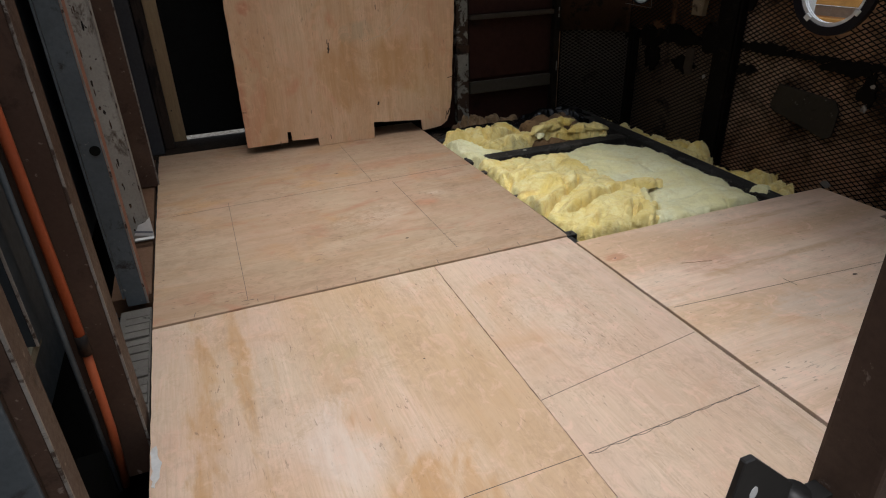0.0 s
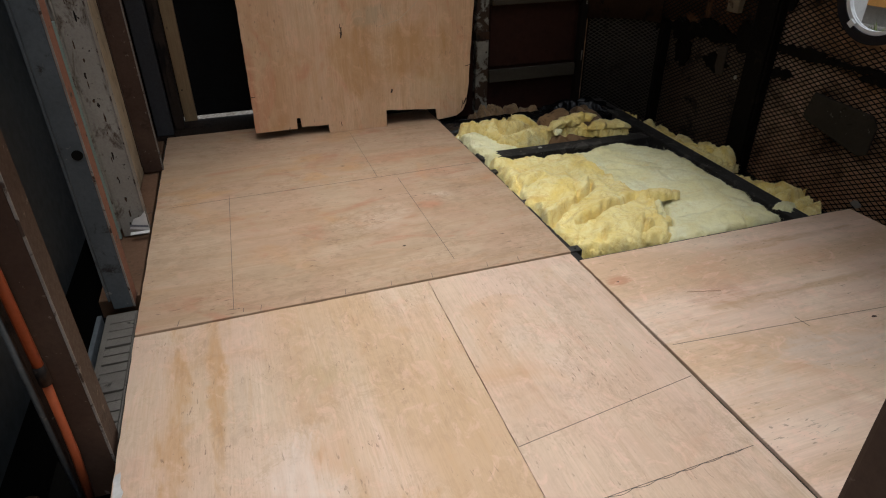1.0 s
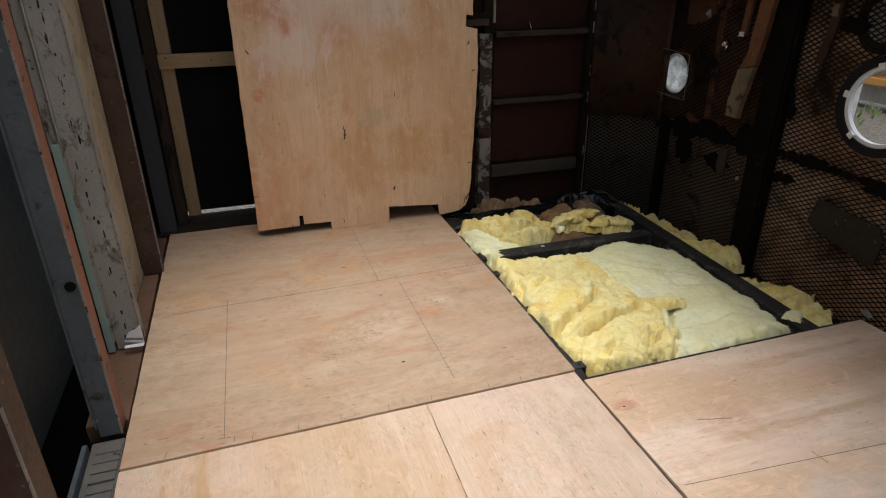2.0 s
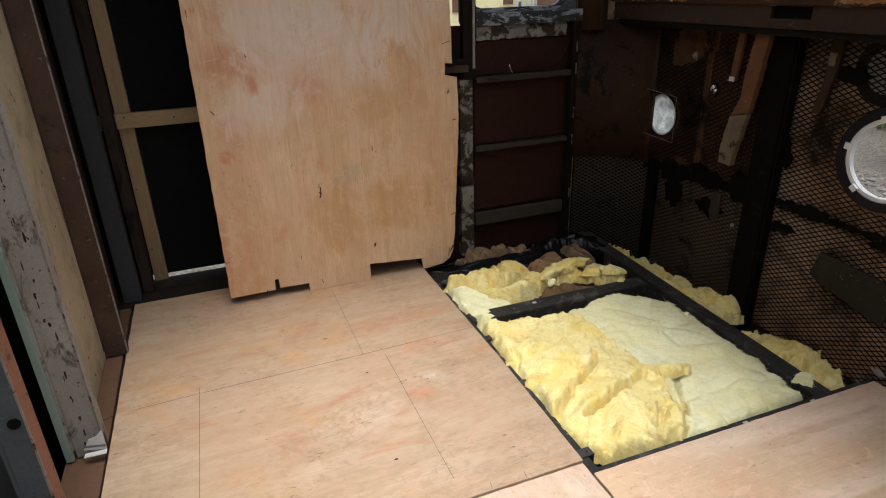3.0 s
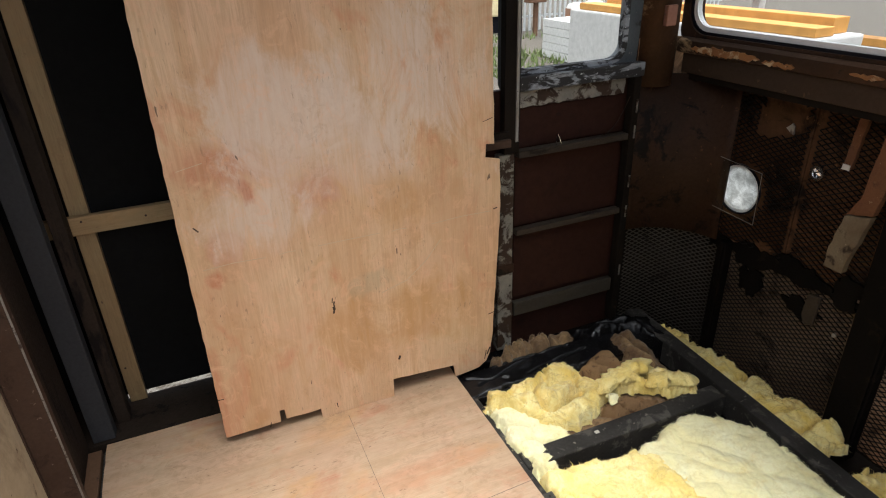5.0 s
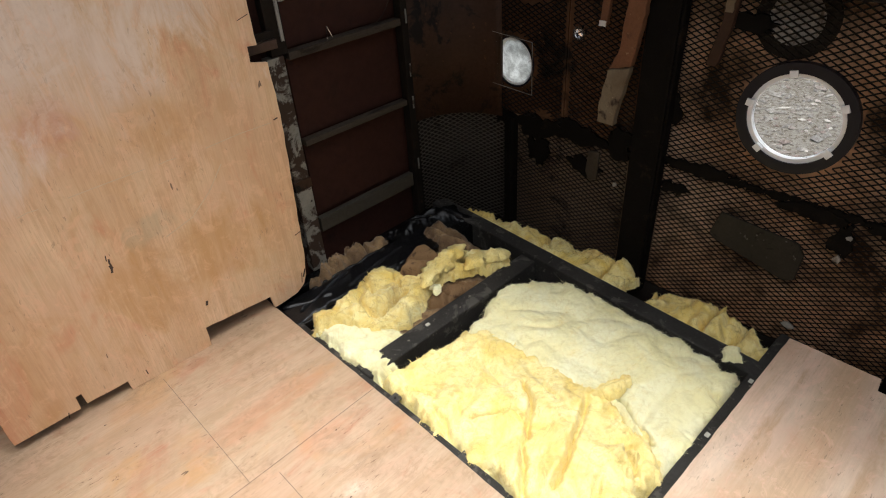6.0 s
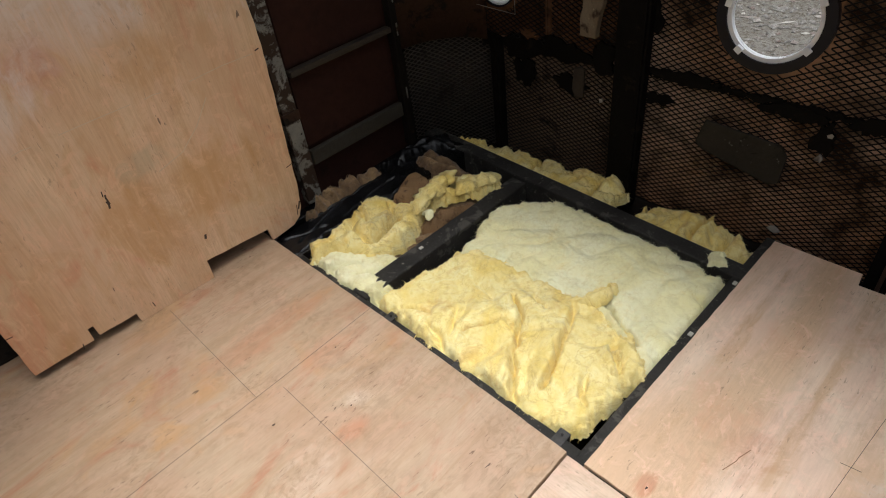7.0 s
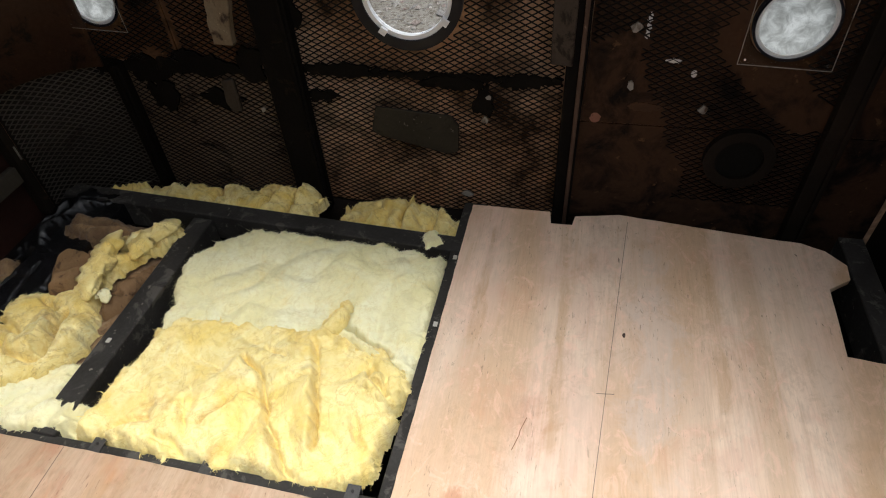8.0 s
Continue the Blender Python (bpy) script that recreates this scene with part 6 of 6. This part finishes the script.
batt("wool_strip", [(2.172, 0.38), (2.280, 0.405), (2.325, 0.33), (2.325, 0.15), (2.290, 0.09), (2.250, 0.03), (2.250, -0.03), (2.165, -0.03), (2.155, 0.13), (2.160, 0.24)], -0.044, 0.05, WOOL_YELLOW, "torn strip of yellow glass wool beside the plywood", (((2.18, 0.33), (2.30, 0.27), 0.022, 0.010), ((2.18, 0.18), (2.31, 0.17), 0.018, 0.01), ((2.19, 0.08), (2.28, 0.06), 0.016, 0.01)), 35, 0.044, step=0.004, lumps=0.036, shoulder=0.03, ragged_rim=2.0, fuzz=900)
batt("wool_tuft", [(2.055, 0.055), (2.105, 0.075), (2.125, 0.045), (2.085, 0.015)], 0.006, 0.022, WOOL_PALE, "loose white tuft of wool on the joist", (), 37, 0.012, step=0.003, shoulder=0.015, fuzz=80)
for x, y in ((1.762, -0.036), (2.03, -0.040), (1.55, 0.86)):
    bm = boxed(x - 0.008, x + 0.008, y - 0.006, y + 0.006, -0.020 if y < 0 else -0.013, -0.016 if y < 0 else -0.010, 0.001)
    solo("paint_spot", bm, TUFT, "spot of white paint on a joist", "paint spot", "paint spots")

# black film over the wrapped joist and scraps at the back corner
batt("film_cover", [(1.245, 1.345), (1.245, 1.205), (1.50, 1.20), (1.84, 1.195), (1.88, 1.345), (1.60, 1.35)], -0.012, 0.014, BLACK_FILM, "wrinkled shiny black film laid over a joist",
     (((1.30, 1.25), (1.55, 1.31), 0.008, 0.006), ((1.50, 1.23), (1.80, 1.28), 0.008, 0.006), ((1.40, 1.33), (1.75, 1.33), 0.006, 0.005), ((1.27, 1.31), (1.42, 1.24), 0.006, 0.005)), 63, 0.008, lumps=0.006, shoulder=0.01, fuzz=0, ragged_rim=0.5, category="plastic film")
batt("film_scrap", [(1.83, 1.42), (1.86, 1.33), (2.02, 1.31), (2.16, 1.20), (2.19, 1.36), (2.05, 1.43)], 0.0, 0.05, BLACK_FILM, "crumpled shiny black plastic film in the corner", (((1.92, 1.40), (2.05, 1.34), 0.02, 0.012), ((2.08, 1.40), (2.12, 1.26), 0.02, 0.01)), 41, 0.014, lumps=0.012, shoulder=0.04, fuzz=0, category="plastic film")


# an old tin in the dark foot of the left wall
solo("cavity_shelf", boxed(-0.235, -0.105, -0.62, -0.12, -0.26, -0.235, 0.002), CAVITY, "dark board low in the open wall", "board")
tin = thing("old_tin", (-0.185, -0.385, -0.235), "rusty brown patterned tin standing low between the studs", "tin")
part("body", rod(bmesh.new(), [(-0.185, -0.385, -0.235), (-0.185, -0.385, -0.115), (-0.185, -0.385, -0.105)], [0.034, 0.034, 0.030], 24), BROWN_PLATE, tin, smooth=True)
part("lid", rod(bmesh.new(), [(-0.185, -0.385, -0.105), (-0.185, -0.385, -0.085), (-0.185, -0.385, -0.080)], [0.028, 0.028, 0.020], 24), RUST, tin, "dark rusty lid", smooth=True)
for z in (-0.205, -0.175, -0.145):
    part("raised_band", rod(bmesh.new(), [(-0.185, -0.385, z - 0.004), (-0.185, -0.385, z), (-0.185, -0.385, z + 0.004)], [0.034, 0.0365, 0.034], 24), PRIMER, tin, "ochre raised band", smooth=True)

# ================= outside =================
GROUND_Z = -0.80
GRAVEL = layered("wet_gravel_yard", (0.15, 0.138, 0.12), (0.095, 0.083, 0.068), (0.055, 0.042, 0.030), 0.49, 34.0, (0.5, 0.95), spots=(0.5, 0.47, 0.43), depth=0.01)
WEED = layered("weed_leaves", (0.14, 0.19, 0.07), (0.22, 0.26, 0.11), (0.30, 0.29, 0.16), 0.4, 5, (0.6, 0.9))
YELLOW = layered("cream_yellow_machine_paint", (0.82, 0.72, 0.44), (0.78, 0.67, 0.38), (0.30, 0.14, 0.06), 0.32, 3.0, (0.4, 0.7), spots=(0.12, 0.07, 0.04))
PALE_STEEL = plain("galvanised_pales", (0.60, 0.61, 0.62), 0.5, 0.2, 0.2)
GREY_BOARD = plain("weathered_grey_boards", (0.66, 0.65, 0.63), 0.8, 0, 0.3, 20)
ORANGE = plain("orange_steel_beam", (0.62, 0.30, 0.07), 0.6, 0, 0.3, 6)
BLUE = plain("blue_tarpaulin", (0.10, 0.22, 0.38), 0.5, 0, 0.3, 6)
PALE_BLOCK = plain("pale_concrete", (0.55, 0.54, 0.52), 0.85, 0, 0.25, 10)
RUSTY_IRON = plain("rusty_iron", (0.16, 0.08, 0.045), 0.8, 0, 0.4, 12)
solo("ground", slab([(-300, -300), (300, -300), (300, 300), (-300, 300)], (GROUND_Z - 0.3, GROUND_Z)), GRAVEL, "wet gravel yard with weeds round the vehicle", "ground", kind="structure")

# rubble beside the vehicle: stones and bits of broken timber
STONES = Mat("mixed_rubble", 0.9)
isle = STONES.t.nodes.new("ShaderNodeNewGeometry").outputs["Random Per Island"]
STONES.color(STONES.mix(0.35, STONES.ramp(isle, (0.0, (0.075, 0.06, 0.048)), (0.35, (0.10, 0.08, 0.06)), (0.6, (0.17, 0.15, 0.125)), (0.88, (0.10, 0.05, 0.03)), (1.0, (0.42, 0.39, 0.34))), STONES.ramp(STONES.noise(60, 5, 0.7), (0.35, 0.05), (0.7, 0.35))))
rnd = random.Random(88)
sv, sf = [], []
for n in range(10000):
    x, y = 2.75 + 4.2 * rnd.random() ** 1.4, rnd.uniform(-2.6, 4.6)
    r = rnd.uniform(0.008, 0.028) * (1.9 if n % 23 == 0 else 1.0)
    a, lng = rnd.uniform(0, math.tau), 4.0 if n % 17 == 0 else rnd.uniform(0.8, 1.5)
    i = len(sv)
    for dx, dy, dz in ((1, 0, 0.3), (0, 1, 0.35), (-1, 0, 0.3), (0, -1, 0.25), (0.2, 0.1, 1.0), (0, 0, -0.4)):
        px, py = dx * lng * rnd.uniform(0.8, 1.2), dy * rnd.uniform(0.7, 1.2)
        sv.append((x + r * (px * math.cos(a) - py * math.sin(a)), y + r * (px * math.sin(a) + py * math.cos(a)), GROUND_Z + r * dz * 0.8))
    sf += [(i, i + 1, i + 4), (i + 1, i + 2, i + 4), (i + 2, i + 3, i + 4), (i + 3, i, i + 4), (i + 1, i, i + 5), (i + 2, i + 1, i + 5), (i + 3, i + 2, i + 5), (i, i + 3, i + 5)]
me = bpy.data.meshes.new("rubble")
me.from_pydata(sv, [], sf)
me.materials.append(STONES.m)
tagged(new("rubble", me), "stones and broken timber lying over the wet yard", "rubble", kind="stuff")

# weeds by the back of the vehicle
rnd = random.Random(12)
wv, wf = [], []
for n in range(5200):
    x, y = rnd.uniform(3.0, 13.5), rnd.uniform(4.5, 14.6)
    if noise.noise((x * 0.5, y * 0.5, 2)) < -0.15:
        continue
    for k in range(3):
        a, h = rnd.uniform(0, math.tau), rnd.uniform(0.05, 0.22)
        dx, dy = math.cos(a) * 0.02, math.sin(a) * 0.02
        lx, ly = rnd.uniform(-0.08, 0.08), rnd.uniform(-0.08, 0.08)
        i = len(wv)
        wv += [(x - dx, y - dy, GROUND_Z), (x + dx, y + dy, GROUND_Z), (x + lx, y + ly, GROUND_Z + h)]
        wf.append((i, i + 1, i + 2))
me = bpy.data.meshes.new("weeds")
me.from_pydata(wv, [], wf)
me.materials.append(WEED)
tagged(new("weeds", me), "green weeds growing over the gravel", "weeds", kind="stuff")

fence = thing("palisade_fence", (11, 15.3, GROUND_Z), "grey galvanised palisade fence behind the weeds", "fence")
for z in (GROUND_Z + 0.4, GROUND_Z + 1.9):
    part("rail", boxed(9.0, 17.0, 15.34, 15.39, z, z + 0.05), PALE_STEEL, fence)
for i in range(48):
    x = 9.05 + i * 0.165
    part("pale", slab([(x - 0.035, GROUND_Z + 0.05), (x + 0.035, GROUND_Z + 0.05), (x + 0.035, GROUND_Z + 2.2), (x, GROUND_Z + 2.35), (x - 0.035, GROUND_Z + 2.2)], (15.30, 15.335), "y"), PALE_STEEL, fence)

machine = thing("yellow_machine", (8.3, 16.2, GROUND_Z), "cream-yellow rusty machine body beyond the fence line", "machine")
part("body", boxed(6.0, 9.75, 15.6, 17.4, GROUND_Z + 0.45, 2.6, 0.05), YELLOW, machine)
for x, z, w, h in ((8.05, 0.35, 0.12, 0.14), (8.9, 0.85, 0.3, 0.5), (8.5, 0.2, 0.2, 0.1), (9.3, 0.5, 0.12, 0.3), (7.4, 0.7, 0.4, 0.5)):
    part("hatch", boxed(x - w / 2, x + w / 2, 15.56, 15.62, z - h / 2, z + h / 2, 0.01), RUSTY_IRON, machine, "rusty hatch")
for x in (6.9, 9.0):
    part("wheel", rod(bmesh.new(), [(x, 15.7, GROUND_Z + 0.4), (x, 16.1, GROUND_Z + 0.4)], 0.4, 24), RUBBER, machine, "black wheel")

crate = thing("board_crate", (8.8, 10.5, GROUND_Z), "weathered grey board-sided trailer body in the weeds", "crate")
for i in range(5):
    z = GROUND_Z + 0.02 + i * 0.158
    part("board", boxed(8.02, 9.9, 10.0, 10.04, z, z + 0.148, 0.004), GREY_BOARD, crate)
    part("board", boxed(8.0, 8.04, 10.05, 11.6, z, z + 0.148, 0.004), GREY_BOARD, crate)
part("rim", boxed(7.98, 9.92, 9.98, 10.03, 0.0, 0.035, 0.004), GREY_BOARD, crate)
part("lid", boxed(8.03, 9.9, 10.05, 11.6, -0.03, -0.005, 0.004), GREY_BOARD, crate)
for x, y, r in ((9.55, 12.6, 0.27), (10.25, 12.9, 0.25)):
    drum = thing("iron_drum", (x, y, GROUND_Z), "rusty iron drum standing in the yard", "drum", "drums in the yard")
    part("shell", rod(bmesh.new(), [(x, y, GROUND_Z), (x, y, GROUND_Z + 0.85)], r, 24), RUSTY_IRON, drum, smooth=True)
    part("lid", rod(bmesh.new(), [(x, y, GROUND_Z + 0.85), (x, y, GROUND_Z + 0.93), (x, y, GROUND_Z + 0.97)], [r * 0.95, r * 0.8, r * 0.3], 24), PALE_BLOCK, drum, "pale domed lid")
post_box = thing("rusty_cabinet", (9.6, 14.6, GROUND_Z), "rusty cabinet on a post beside the fence", "cabinet")
part("box", boxed(9.35, 9.85, 14.4, 14.75, 0.05, 0.85, 0.02), RUSTY_IRON, post_box)
part("leg", boxed(9.55, 9.65, 14.5, 14.6, GROUND_Z, 0.05), RUSTY_IRON, post_box)

# the yard seen through the long side window
solo("concrete_block", boxed(6.9, 7.7, 4.35, 9.0, GROUND_Z, 0.44, 0.03), PALE_BLOCK, "long pale concrete block in the yard", "block")
solo("stacked_beam", boxed(6.95, 7.25, 4.4, 8.8, 0.445, 0.545, 0.008), ORANGE, "orange-yellow steel beam lying on a concrete block", "beam", "stacked beams")
solo("stacked_beam", boxed(7.35, 7.6, 4.5, 8.6, 0.445, 0.62, 0.008), ORANGE, "orange-yellow steel beam at the back of the block", "beam", "stacked beams")
bm = bmesh.new()
n = 20
rows = [[bm.verts.new((7.2 + 1.6 * k / 8, 0.2 + 3.0 * i / n, GROUND_Z + 1.42 * math.sin(math.pi * min(1, 0.12 + k / 8)) ** 0.5 * (0.82 + 0.18 * noise.noise((i * 0.5, k * 0.6, 3))))) for k in range(8)] for i in range(n + 1)]
for a, b in zip(rows, rows[1:]):
    for k in range(7):
        bm.faces.new((a[k], a[k + 1], b[k + 1], b[k]))
solo("tarpaulin_heap", bm, BLUE, "blue tarpaulin draped over a heap in the yard", "tarpaulin", smooth=True)
rack = thing("timber_rack", (9.2, 4.6, GROUND_Z), "rack of orange timbers on pale posts in the yard", "rack")
for z in (-0.46, -0.18, 0.10, 0.74):
    part("timber", boxed(9.0, 9.25, 1.0, 9.0, z, z + 0.10, 0.006), ORANGE, rack)
for y in (1.6, 4.4, 7.2):
    part("post", boxed(9.26, 9.4, y, y + 0.14, GROUND_Z, 1.0, 0.006), PALE_BLOCK, rack)
part("panel", boxed(9.27, 9.30, 1.0, 9.0, GROUND_Z + 0.05, -0.22), GREY_BOARD, rack)

# paint flakes and lint on the meshed wall
for y, z, s in ((-0.025, -0.012, 0.018), (-0.100, 0.365, 0.010), (-0.50, 0.43, 0.012), (-0.705, 0.366, 0.013), (-0.49, 0.60, 0.016), (-0.087, 0.286, 0.013), (0.66, 0.27, 0.010), (0.98, 0.90, 0.02)):
    r2 = random.Random(int(y * 1000) + 77)
    pts = [(y + s * r2.uniform(0.4, 1.2) * math.cos(math.tau * k / 8), z + s * r2.uniform(0.5, 1.4) * math.sin(math.tau * k / 8)) for k in range(8)]
    solo("paint_flake", slab(pts, (WALL_X - 0.019, WALL_X - 0.014), "x"), STAINED_GREY, "pale flake of old paint caught on the mesh", "flake", "flakes on the wall")
